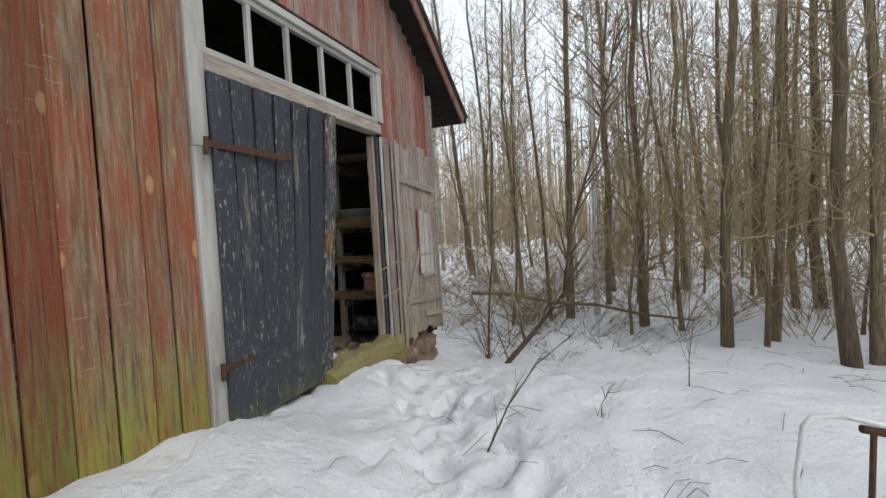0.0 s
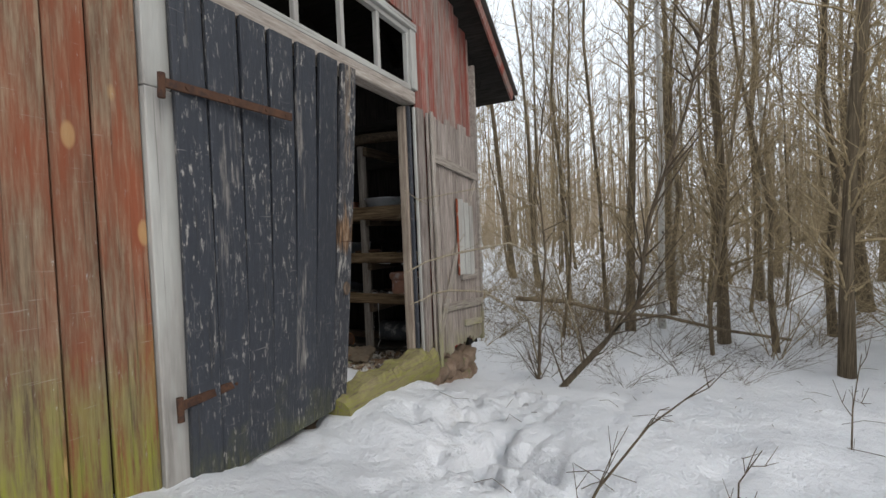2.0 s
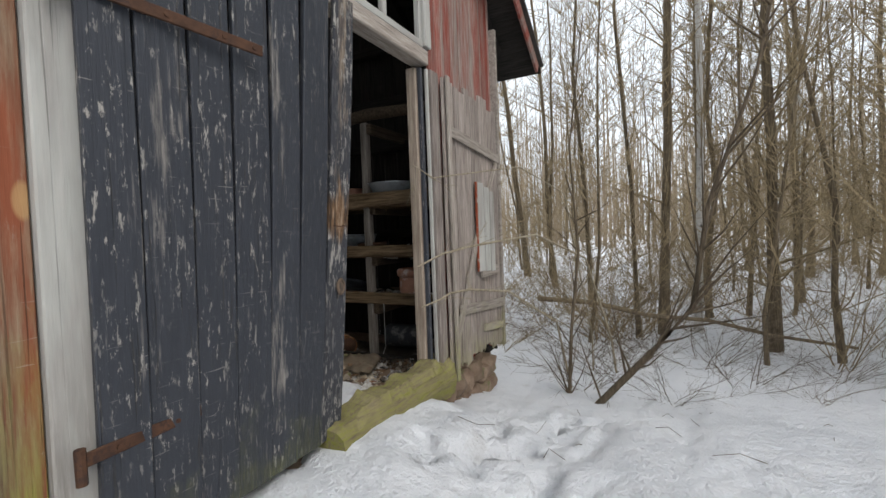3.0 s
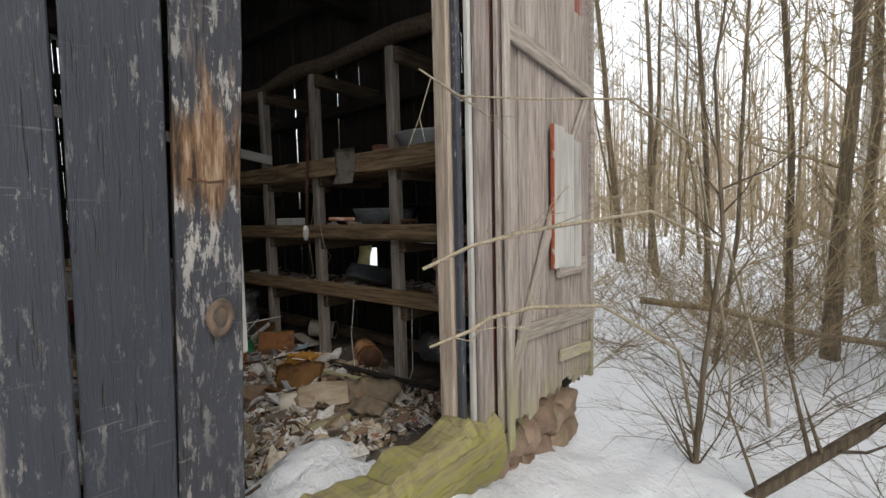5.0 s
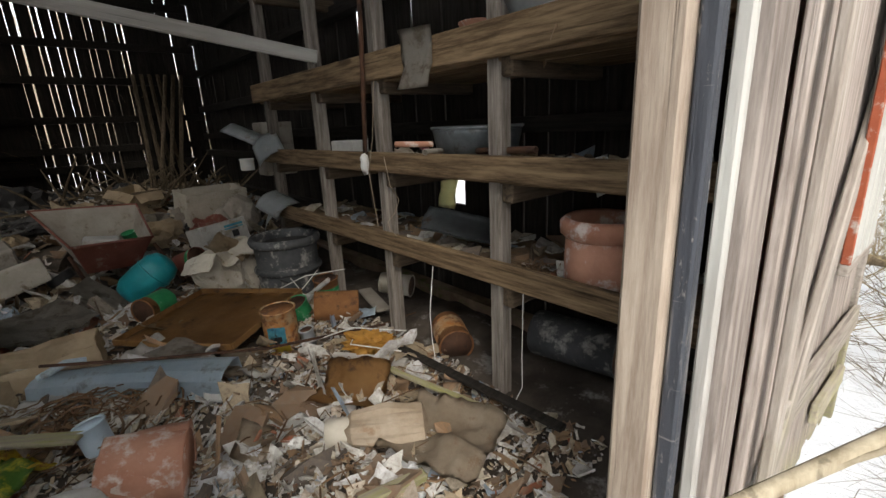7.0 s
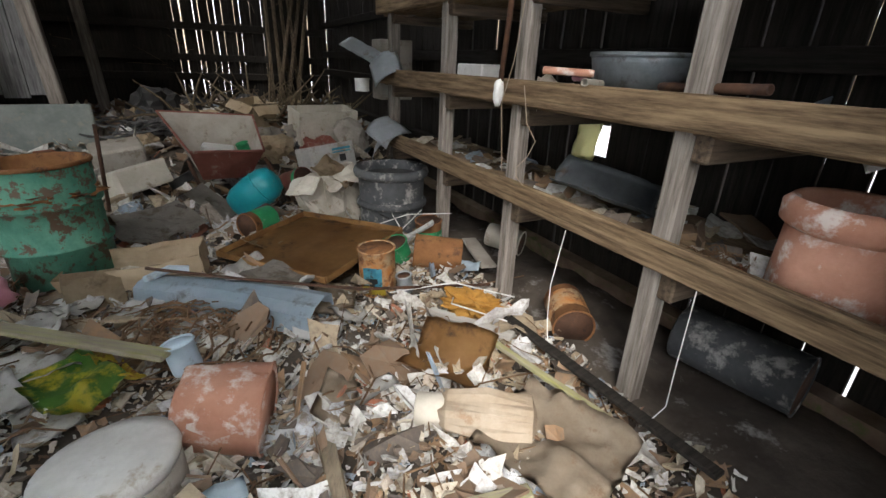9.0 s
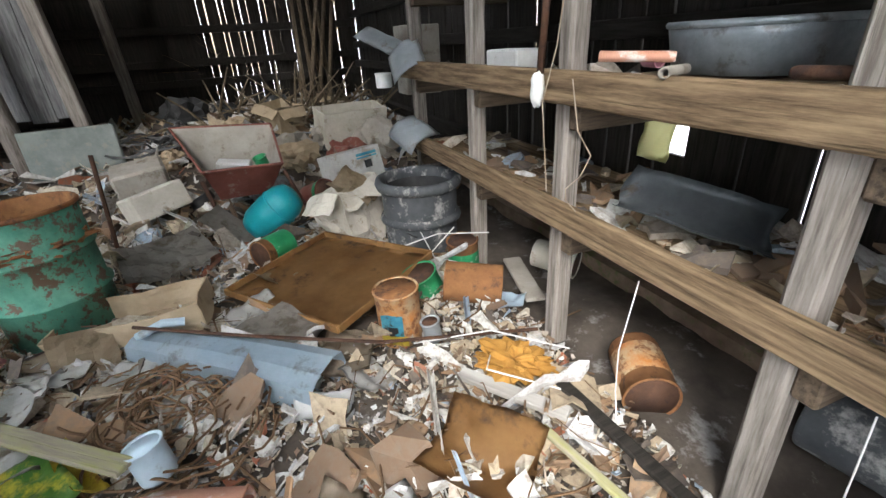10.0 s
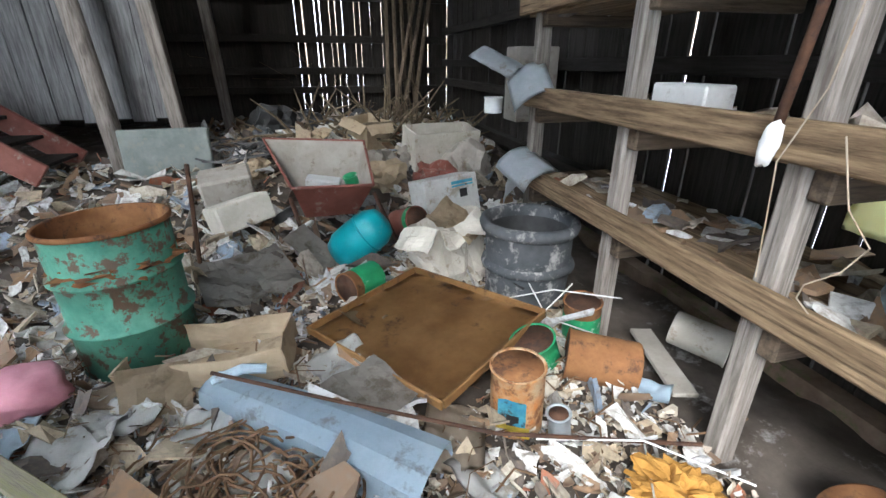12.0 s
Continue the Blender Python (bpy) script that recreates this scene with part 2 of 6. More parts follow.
def part(name, bm, material, parent, label="", smooth=False, at=None):
    me = mesh_of(bm, name, smooth)
    me.materials.append(material)
    ob = new(name, me)
    ob.parent = parent
    if at is not None:
        ob.matrix_basis = at
    if label:
        ob["label"] = label
    return ob


def piece(name, me, parent, at):
    ob = new(name, me)
    ob.parent = parent
    ob.matrix_basis = at
    return ob


def unit_board(w, t, h, material, name="plank", segs=3, seed=0, ragged=0.0):
    """A board standing on its base, with worn edges and a slightly uneven face."""
    rnd = random.Random(seed)
    bm = bmesh.new()
    rings = []
    for k in range(segs + 1):
        z = h * k / segs
        j = rnd.uniform(-0.002, 0.002)
        c = min(0.004, t * 0.25)
        zz = [z + (rnd.uniform(-ragged, ragged) if k == 0 else 0) for _ in range(8)]
        xs = [(-t / 2 + c, -w / 2), (t / 2 - c, -w / 2), (t / 2, -w / 2 + c), (t / 2, w / 2 - c), (t / 2 - c, w / 2), (-t / 2 + c, w / 2), (-t / 2, w / 2 - c), (-t / 2, -w / 2 + c)]
        rings.append([bm.verts.new((x + j, y, q)) for (x, y), q in zip(xs, zz)])
    for a, b in zip(rings, rings[1:]):
        for i in range(8):
            bm.faces.new((a[i], a[(i + 1) % 8], b[(i + 1) % 8], b[i]))
    bm.faces.new(rings[0][::-1])
    bm.faces.new(rings[-1])
    me = mesh_of(bm, name)
    me.materials.append(material)
    return me


def tube(bm, pts, radii, sides=6, cap=True):
    """A tapered tube along points."""
    pts = [Vector(p) for p in pts]
    rings = []
    ref = Vector((0.31, 0.17, 0.93))
    for i, p in enumerate(pts):
        d = (pts[min(i + 1, len(pts) - 1)] - pts[max(i - 1, 0)]).normalized()
        if abs(d.dot(ref)) > 0.95:
            ref = Vector((0.9, -0.3, 0.1))
        a = d.cross(ref).normalized()
        b = d.cross(a)
        r = radii[i] if isinstance(radii, (list, tuple)) else radii
        rings.append([bm.verts.new(p + (a * math.cos(6.2832 * k / sides) + b * math.sin(6.2832 * k / sides)) * r) for k in range(sides)])
    for u, v in zip(rings, rings[1:]):
        for k in range(sides):
            bm.faces.new((u[k], u[(k + 1) % sides], v[(k + 1) % sides], v[k]))
    if cap:
        bm.faces.new(rings[0][::-1])
        bm.faces.new(rings[-1])


def smooth01(a, b, v):
    s = min(1.0, max(0.0, (v - a) / (b - a)))
    return s * s * (3 - 2 * s)


# ---- ground ----
WALL_X, CORNER_Y, SIDE_Y, BACK_X = -2.5, 5.72, -2.7, -11.0


def ground_z(x, y):
    far = math.hypot(x + 1, y - 3)
    z = -0.02 - 0.40 * smooth01(3.3, 6.2, y) * smooth01(-4, -2, x + 1.2) - 0.12 * smooth01(5, 20, far)
    z += 0.27 * smooth01(3.4, 1.6, y) * smooth01(-0.9, -2.3, x)
    z += 0.10 * smooth01(3.0, 0.2, abs(y - 4.6)) * smooth01(3.0, 0.3, abs(x - 0.8))
    n = noise.noise(Vector((x * 0.5, y * 0.5, 0))) * 0.08 + noise.noise(Vector((x * 1.7, y * 1.7, 3))) * 0.05
    z += n * min(1.0, 0.4 + far / 8) + noise.noise(Vector((x * 0.07, y * 0.07, 9))) * 0.5 * smooth01(12, 40, far)
    z += 0.13 * smooth01(0.75, 0.15, abs(x + 2.25)) * smooth01(0.95, 0.4, abs(y - 3.7))
    # the trodden path to the doorway
    t = min(1.0, max(0.0, (y + 0.5) / 4.7))
    px = 0.35 - 2.2 * t + 0.12 * math.sin(y * 3.1)
    off = abs(x - px)
    if off < 0.62 and -1 < y < 4.8:
        w = smooth01(0.62, 0.2, off)
        cell = noise.noise(Vector((x * 5.2, y * 4.4, 7)))
        z -= w * (0.03 + 0.13 * smooth01(0.0, 0.22, cell)) - w * 0.03 * noise.noise(Vector((x * 13, y * 13, 1)))
    z += (0.030 * noise.noise(Vector((x * 4.3, y * 4.3, 5))) + 0.016 * noise.noise(Vector((x * 9.5, y * 9.5, 25)))) * smooth01(16, 8, far) - 0.05 * smooth01(0.42, 0.62, noise.noise(Vector((x * 3.1, y * 3.1, 15))))
    if x < WALL_X - 0.12 and SIDE_Y < y < CORNER_Y:
        z = min(z, -0.45)
    return z


def ground():
    n = 330
    a = np.sinh(np.linspace(-7.3, 7.3, n)) * 0.55
    xs, ys = a - 1.0, a + 3.2
    verts = [(x, y, ground_z(x, y)) for y in ys for x in xs]
    faces = [(j * n + i, j * n + i + 1, (j + 1) * n + i + 1, (j + 1) * n + i) for j in range(n - 1) for i in range(n - 1)]
    me = bpy.data.meshes.new("ground")
    me.from_pydata(verts, [], faces)
    for p in me.polygons:
        p.use_smooth = True
    me.materials.append(M_SNOW)
    tagged(new("ground", me), "trodden snow cover with footprints and fallen twigs", "snow", kind="structure")


ground()


# ---- the barn: front wall ----
def roof_z(y):
    """Underside of the roof."""
    return 3.58 + 0.67 * (CORNER_Y - abs(y - 1.51) - 1.51)


front = holder("wall_front", "weathered vertical plank barn front with worn red paint", "wall", kind="structure")
row = random.Random(4)


def board_on_front(y0, y1, z0, z1, material, proud=0.0, seed=0, turn=0.0, ragged=0.0):
    w = y1 - y0 - 0.006
    me = unit_board(w, 0.026, z1 - z0, material, "plank", 3, seed, ragged)
    return piece("plank", me, front, pose(WALL_X + proud, (y0 + y1) / 2, z0, turn, 0, 0))


edges = [2.01, 1.82, 1.67, 1.47, 1.27, 1.07]
while edges[-1] > SIDE_Y:
    edges.append(edges[-1] - row.uniform(0.16, 0.22))
for i, (b, a) in enumerate(zip(edges, edges[1:])):
    a = max(a, SIDE_Y)
    # Boards cut short over an unseen opening, added to light the interior.
    if -2.3 < a and b < 0.5:
        board_on_front(a, b, 2.75, roof_z((a + b) / 2) - 0.05, M_RED, 0, i)
        continue
    board_on_front(a + row.uniform(0, 0.006), b, -0.1, roof_z((a + b) / 2) - 0.05, M_RED, row.uniform(-0.006, 0.006), i, row.uniform(-0.12, 0.12))
y = 2.01
k = 50
while y < 4.45:
    w = row.uniform(0.13, 0.19)
    board_on_front(y, y + w, 3.27, roof_z(y + w / 2) - 0.05, M_RED_HIGH, row.uniform(-0.004, 0.004), k)
    y, k = y + w, k + 1
y = 4.45
while y < CORNER_Y - 0.02:
    w = min(row.uniform(0.12, 0.17), CORNER_Y - y)
    board_on_front(y, y + w, row.uniform(0.08, 0.2), roof_z(y + w / 2) - 0.05, M_RED_HIGH, row.uniform(-0.004, 0.004), k, 0, 0.02)
    y, k = y + w, k + 1
bm = bmesh.new()
box(bm, WALL_X - 0.03, WALL_X + 0.085, CORNER_Y - 0.012, CORNER_Y + 0.03, 0.05, 3.25, 0.004)
part("corner_board", bm, M_LATH_Y, front, "grey corner board stained green")
# frame behind the boards
bm = bmesh.new()
for yy in (SIDE_Y + 0.1, 0.6, 1.93, 5.6):
    box(bm, WALL_X - 0.17, WALL_X - 0.025, yy - 0.07, yy + 0.07, 0.0, roof_z(yy) - 0.1, 0.006)
box(bm, WALL_X - 0.16, WALL_X - 0.025, 0.55, 1.86, 1.4, 1.52, 0.006)
box(bm, WALL_X - 0.16, WALL_X - 0.025, SIDE_Y, CORNER_Y, 3.28, 3.42, 0.006)
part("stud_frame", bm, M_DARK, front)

bm = bmesh.new()
# Closes the top of the added light opening.
box(bm, WALL_X - 0.06, WALL_X + 0.03, -2.35, 0.52, 2.68, 2.8, 0.005)
part("lintel", bm, M_WHITE_Y, front, "lintel over an added, unseen opening that lets light in")

# stone footing
foot = holder("footing", "low rubble stone footing with moss", "foundation", kind="structure")
rs = random.Random(8)
for yy in np.arange(3.9, 5.75, 0.19):
    for zz in (-0.5, -0.32, -0.14):
        bm = bmesh.new()
        bmesh.ops.create_icosphere(bm, subdivisions=2, radius=1)
        for v in bm.verts:
            v.co *= 1 + 0.45 * noise.noise(v.co * 1.9 + Vector((yy * 9, zz * 9, 0)))
        bmesh.ops.scale(bm, vec=(0.10, 0.15, 0.12), verts=bm.verts)
        part("stone", bm, M_STONE, foot, at=pose(WALL_X - 0.085, min(yy, 5.6) + rs.uniform(-0.03, 0.03), zz + rs.uniform(-0.02, 0.02), 0, 0, rs.uniform(-20, 20)))
bm = bmesh.new()
box(bm, WALL_X - 0.2, WALL_X - 0.08, SIDE_Y, CORNER_Y, -0.6, 0.02)
box(bm, BACK_X, WALL_X - 0.2, CORNER_Y - 0.12, CORNER_Y - 0.02, -0.6, 0.05)
part("core", bm, M_STONE, foot)

# ---- door frame, transom window ----
doorway = holder("door_frame", "worn white painted doorway frame around barn doors", "door frame", kind="structure")
bm = bmesh.new()
box(bm, WALL_X - 0.02, WALL_X + 0.045, 2.01, 2.14, 0.1, 1.987, 0.006)
part("casing", bm, M_WHITE, doorway, "flaking white casing board")
bm = bmesh.new()
box(bm, WALL_X - 0.02, WALL_X + 0.04, 2.015, 2.135, 1.99, 3.26, 0.006)
part("casing", bm, M_WHITE, doorway, "flaking white casing board")
bm = bmesh.new()
box(bm, WALL_X - 0.02, WALL_X + 0.05, 2.01, 4.46, 3.15, 3.215, 0.006)
part("head_casing", bm, M_WHITE_Y, doorway)
bm = bmesh.new()
box(bm, WALL_X - 0.1, WALL_X + 0.03, 2.14, 4.42, 2.49, 2.60, 0.008)
part("transom_beam", bm, M_LATH_Y, doorway, "grey weathered transom beam")
bm = bmesh.new()
box(bm, WALL_X - 0.125, WALL_X - 0.04, 4.325, 4.40, 0.2, 2.47, 0.008)
part("jamb", bm, M_JAMB, doorway, "bare pale wooden door post with nail holes")
for y0, y1, mt, pr in ((4.345, 4.378, M_BLACK, -0.005), (4.398, 4.422, M_WHITE, 0.022), (4.428, 4.54, M_GREY, 0.042)):
    bm = bmesh.new()
    box(bm, WALL_X - 0.038 if pr < 0.02 else WALL_X + pr - 0.028, WALL_X + pr, y0, y1, 0.12, 2.465, 0.005)
    part("strip", bm, mt, doorway)
bm = bmesh.new()
box(bm, WALL_X - 0.04, WALL_X + 0.04, 4.36, 4.455, 2.62, 3.15, 0.005)
part("casing", bm, M_WHITE, doorway)
transom = holder("window_1", "unglazed transom window with narrow white bars", "window", kind="structure")
for z0, z1 in ((2.605, 2.655), (3.105, 3.148)):
    bm = bmesh.new()
    box(bm, WALL_X - 0.03, WALL_X + 0.02, 2.14, 4.36, z0, z1, 0.004)
    part("rail", bm, M_WHITE_Y, transom)
for yy in (2.16, 2.57, 2.98, 3.43, 3.88, 4.335):
    bm = bmesh.new()
    box(bm, WALL_X - 0.025, WALL_X + 0.018, yy - 0.02, yy + 0.02, 2.655, 3.105, 0.004)
    part("glazing_bar", bm, M_WHITE, transom)

# mossy sill
bm = bmesh.new()
rings = []
for i in range(41):
    yy = 3.2 + (4.52 - 3.2) * i / 40
    prof = [(-0.11, 0.0), (0.07, -0.06), (0.095, 0.06), (0.075, 0.17), (0.03, 0.225), (-0.11, 0.235)]
    rings.append([bm.verts.new((WALL_X + 0.02 + px * (1 + 0.2 * noise.noise(Vector((yy * 7, px * 9, 1)))), yy, 0.0 + pz + 0.05 * noise.noise(Vector((yy * 8, pz * 8 + px * 5, 4))) + 0.025 * noise.noise(Vector((yy * 21, pz * 21, 9))) - 0.05 * smooth01(3.6, 3.2, yy))) for px, pz in prof])
for a, b in zip(rings, rings[1:]):
    for i in range(6):
        bm.faces.new((a[i], b[i], b[(i + 1) % 6], a[(i + 1) % 6]))
bm.faces.new(rings[0])
bm.faces.new(rings[-1][::-1])
thing("door_sill", bm, M_SILL, "rotten timber threshold covered with green moss", "threshold", kind="structure")


# ---- black door leaf, sagging ----
def tilted_board(yb0, yb1, yt0, yt1, z0, z1, x0b, x0t, t=0.03, ragged=0.0, seed=0):
    rnd = random.Random(seed)
    bm = bmesh.new()
    rings = []
    n = 8
    for k in range(n + 1):
        f = k / n
        ya, yb = yb0 + (yt0 - yb0) * f, yb1 + (yt1 - yb1) * f
        x = x0b + (x0t - x0b) * f + 0.015 * math.sin(f * 3.14)
        z = z0 + (z1 - z0) * f
        yb += rnd.uniform(-ragged, ragged)
        c = 0.004
        rings.append([bm.verts.new(p) for p in ((x - t / 2, ya + c, z), (x + t / 2 - c, ya, z), (x + t / 2, ya + c, z), (x + t / 2, yb - c, z), (x + t / 2 - c, yb, z), (x - t / 2, yb - c, z))])
    for a, b in zip(rings, rings[1:]):
        for i in range(6):
            bm.faces.new((a[i], a[(i + 1) % 6], b[(i + 1) % 6], b[i]))
    bm.faces.new(rings[0][::-1])
    bm.faces.new(rings[-1])
    return bm


door = holder("door_1", "closed sagging barn door of scuffed black planks", "door", kind="structure")
DOOR_Y = [2.11, 2.27, 2.45, 2.62, 2.80, 2.97, 3.15, 3.315]
for i in range(7):
    f = (i + 0.5) / 7
    bm = tilted_board(DOOR_Y[i], DOOR_Y[i + 1] - 0.003, DOOR_Y[i] + 0.02 * f, DOOR_Y[i + 1] - 0.003, 0.13 - 0.02 * f, 2.47 - 0.05 * f, WALL_X + 0.07 - 0.11 * f, WALL_X + 0.07 + 0.13 * f, 0.03, 0.006 if i == 6 else 0.0, i)
    part("plank", bm, M_BLACK if i < 6 else M_BLACK_WORN, door)
bm = bmesh.new()
for z in (0.55, 2.0):
    box(bm, WALL_X + 0.0, WALL_X + 0.03, 2.2, 3.2, z - 0.06, z + 0.06, 0.004, Matrix.Translation((WALL_X, 2.2, 0)) @ Matrix.Rotation(-0.03 if z > 1 else 0.05, 4, 'Z') @ Matrix.Translation((-WALL_X, -2.2, 0)))
part("back_rail", bm, M_DARK, door)
for z, tilt in ((2.0, 2.5), (0.56, -1.0)):
    bm = bmesh.new()
    box(bm, -0.006, 0.006, 0.0, 0.66, -0.022, 0.022, 0.003)
    tube(bm, [(0.0, -0.005, -0.07), (0.0, -0.005, 0.04)], 0.016, 8)
    for q in (0.1, 0.3, 0.5, 0.62):
        tube(bm, [(0.004, q, 0), (0.012, q, 0)], 0.009, 6)
    part("strap_hinge", bm, M_RUST, door, "long rusty strap hinge", at=pose(WALL_X + 0.098, 2.06, z, -tilt, 0, -9 if z > 1 else 5))
bm = bmesh.new()
tube(bm, [(-0.01, -0.035, 0.004), (0.012, -0.034, 0.003), (0.016, 0.0, -0.002), (0.012, 0.034, 0.002), (-0.01, 0.035, 0.003)], 0.003, 6)
part("staple", bm, M_RUST, door, "rusty bent staple", at=pose(WALL_X + 0.117, 3.222, 1.265, 0, 4, -4))


def knot(y, z, r, x, tall=1.3):
    """A weathered knot: raised ring of grain round a sunken heart."""
    bm = lathe_ring([(r, -0.004), (r * 0.86, 0.004), (r * 0.62, 0.006), (r * 0.5, 0.001)])
    part("knot", bm, M_KNOT, door, "bare ring of a knot", True, pose(x, y, z, 0, 90, 0) @ Matrix.Diagonal((tall, 1, 1, 1)))
    bm = lathe_ring([(r * 0.52, 0.001), (r * 0.3, 0.0035), (0.001, 0.004)])
    part("knot_heart", bm, M_KNOT_HEART, door, "dark heart of a knot", True, pose(x, y, z, 0, 90, 0) @ Matrix.Diagonal((tall, 1, 1, 1)))


def lathe_ring(profile, sides=20):
    bm = bmesh.new()
    rings = [[bm.verts.new((r * (1 + 0.07 * math.sin(6.2832 * k / sides * 2 + r * 90)) * math.cos(6.2832 * k / sides), r * (1 + 0.06 * math.cos(6.2832 * k / sides * 3)) * math.sin(6.2832 * k / sides), z)) for k in range(sides)] for r, z in profile]
    for a, b in zip(rings, rings[1:]):
        for k in range(sides):
            bm.faces.new((a[k], a[(k + 1) % sides], b[(k + 1) % sides], b[k]))
    return bm


knot(3.245, 0.945, 0.033, WALL_X + 0.096, 1.4)
bm = bmesh.new()
box(bm, -0.015, 0.015, 0, 0.09, 0, 0.36, 0.004)
part("cleat", bm, M_WHITE, door, "pale broken cleat sticking out", at=pose(WALL_X + 0.0, 3.26, 0.82))

# ---- grey door leaf, folded back against the wall ----
leaf = holder("door_2", "open grey plank barn door folded against wall", "door", kind="structure")
y, k = 4.56, 0
rl = random.Random(3)
LEAF_X = WALL_X + 0.055
while y < 5.68:
    w = min(rl.uniform(0.07, 0.13), 5.7 - y)
    me = unit_board(w - 0.005, 0.024, rl.uniform(2.3, 2.34), M_GREY, "plank", 3, 30 + k, 0.03)
    piece("plank", me, leaf, pose(LEAF_X + rl.uniform(-0.004, 0.004), y + w / 2, 0.12 + rl.uniform(-0.05, 0.03)))
    y, k = y + w, k + 1


def leaf_lath(name, y0, z0, y1, z1, wide, material, proud=0.02, label=""):
    ln = math.hypot(y1 - y0, z1 - z0)
    bm = bmesh.new()
    box(bm, -0.011, 0.011, 0, ln, -wide / 2, wide / 2, 0.004)
    part(name, bm, material, leaf, label, at=pose(LEAF_X + 0.012 + proud, y0, z0, math.degrees(math.atan2(z1 - z0, y1 - y0)), 0, 0))


leaf_lath("ledge", 4.58, 2.03, 5.68, 1.94, 0.09, M_LATH_Y)
leaf_lath("ledge", 4.70, 0.57, 5.72, 0.50, 0.085, M_LATH_Y, 0.02, "loose pale ledge")
leaf_lath("ledge", 5.2, 0.33, 5.66, 0.28, 0.07, M_LATH_Y)
leaf_lath("brace", 4.62, 0.34, 5.2, 1.35, 0.07, M_LATH_Y, 0.022, "split diagonal brace with green algae")
leaf_lath("brace", 5.35, 1.55, 5.62, 1.9, 0.05, M_LATH_Y, 0.018)
leaf_lath("strip", 4.60, 0.02, 4.59, 2.45, 0.05, M_LATH_Y, 0.03)
panel = holder("hatch", "small hatch of pale boards with red edge", "hatch")
for i, (y0, w) in enumerate(((5.14, 0.13), (5.285, 0.12), (5.42, 0.10))):
    bm = bmesh.new()
    box(bm, -0.012, 0.012, 0, w, 0, 0.80 - 0.02 * i, 0.004)
    part("board", bm, M_WHITE, panel, at=pose(LEAF_X + 0.045, y0 - 0.06, 0.86 - 0.01 * i))
bm = bmesh.new()
box(bm, -0.014, 0.014, 0, 0.42, 0, 0.09, 0.004)
part("ledge", bm, M_LATH_Y, panel, at=pose(LEAF_X + 0.035, 5.16, 0.80))
bm = bmesh.new()
box(bm, -0.008, 0.014, 0, 0.012, 0, 0.80, 0.003)
part("edge_strip", bm, mottled("red_edge", (0.25, 0.05, 0.02), (0.34, 0.09, 0.04), 8, spots=(0.4, 0.36, 0.32), spot_at=0.58), panel, "peeling red edge strip", at=pose(LEAF_X + 0.045, 5.06, 0.86))

# ---- other barn walls, roof ----
def plank_wall(name, label, along, y_or_x, a, b, z0, top, gap, seed, material, breaks, widths=(0.12, 0.135, 0.15, 0.165)):
    """A wall of upright boards with gaps between them; horizontal rails inside."""
    w = holder(name, label, "wall", kind="structure")
    rnd = random.Random(seed)
    s, k, count = a, 0, 0
    meshes = {}
    while s < b:
        wd = rnd.choice(widths)
        h = round(top(s + wd / 2) - z0, 1)
        key = (wd, h)
        if key not in meshes:
            meshes[key] = unit_board(wd, 0.024, h, material, "plank", 1, k)
        k += 1
        rz = 0 if along == "y" else 90
        p = (y_or_x, s + wd / 2) if along == "y" else (s + wd / 2, y_or_x)
        if breaks and breaks[0] < s + wd / 2 < breaks[1]:
            piece("plank", unit_board(wd, 0.024, h - 0.9, material, "plank", 1, k, 0.03), w, pose(p[0], p[1], z0 + 0.9, 0, 0, rz))
            piece("plank", unit_board(wd, 0.024, 0.7, material, "plank", 1, k), w, pose(p[0], p[1], z0, 0, 0, rz))
            s += wd
            continue
        piece("plank", meshes[key], w, pose(p[0], p[1], z0, rnd.uniform(-0.25, 0.25) if along == "y" else 0, 0 if along == "y" else rnd.uniform(-0.25, 0.25), rz))
        s += wd + (gap() if callable(gap) else gap)
    return w


rg = random.Random(21)


def slit():
    return rg.choice((-0.004, 0.0, 0.002, 0.004, 0.006, 0.009))


def slit_few():
    return rg.choice((-0.012, -0.012, 0.004, 0.010, 0.014, 0.018))


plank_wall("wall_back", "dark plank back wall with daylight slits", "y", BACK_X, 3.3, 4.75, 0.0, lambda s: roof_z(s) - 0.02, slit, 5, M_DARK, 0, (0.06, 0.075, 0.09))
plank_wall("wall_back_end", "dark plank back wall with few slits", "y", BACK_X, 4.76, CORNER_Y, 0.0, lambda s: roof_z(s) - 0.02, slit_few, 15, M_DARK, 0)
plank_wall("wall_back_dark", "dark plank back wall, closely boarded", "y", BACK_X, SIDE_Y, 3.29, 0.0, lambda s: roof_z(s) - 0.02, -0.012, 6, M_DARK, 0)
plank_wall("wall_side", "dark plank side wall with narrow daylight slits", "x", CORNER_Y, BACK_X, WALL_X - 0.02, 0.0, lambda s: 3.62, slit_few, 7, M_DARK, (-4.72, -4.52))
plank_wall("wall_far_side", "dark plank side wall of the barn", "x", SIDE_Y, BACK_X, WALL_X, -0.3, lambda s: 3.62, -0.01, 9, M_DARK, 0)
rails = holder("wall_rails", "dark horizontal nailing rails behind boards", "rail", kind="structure")
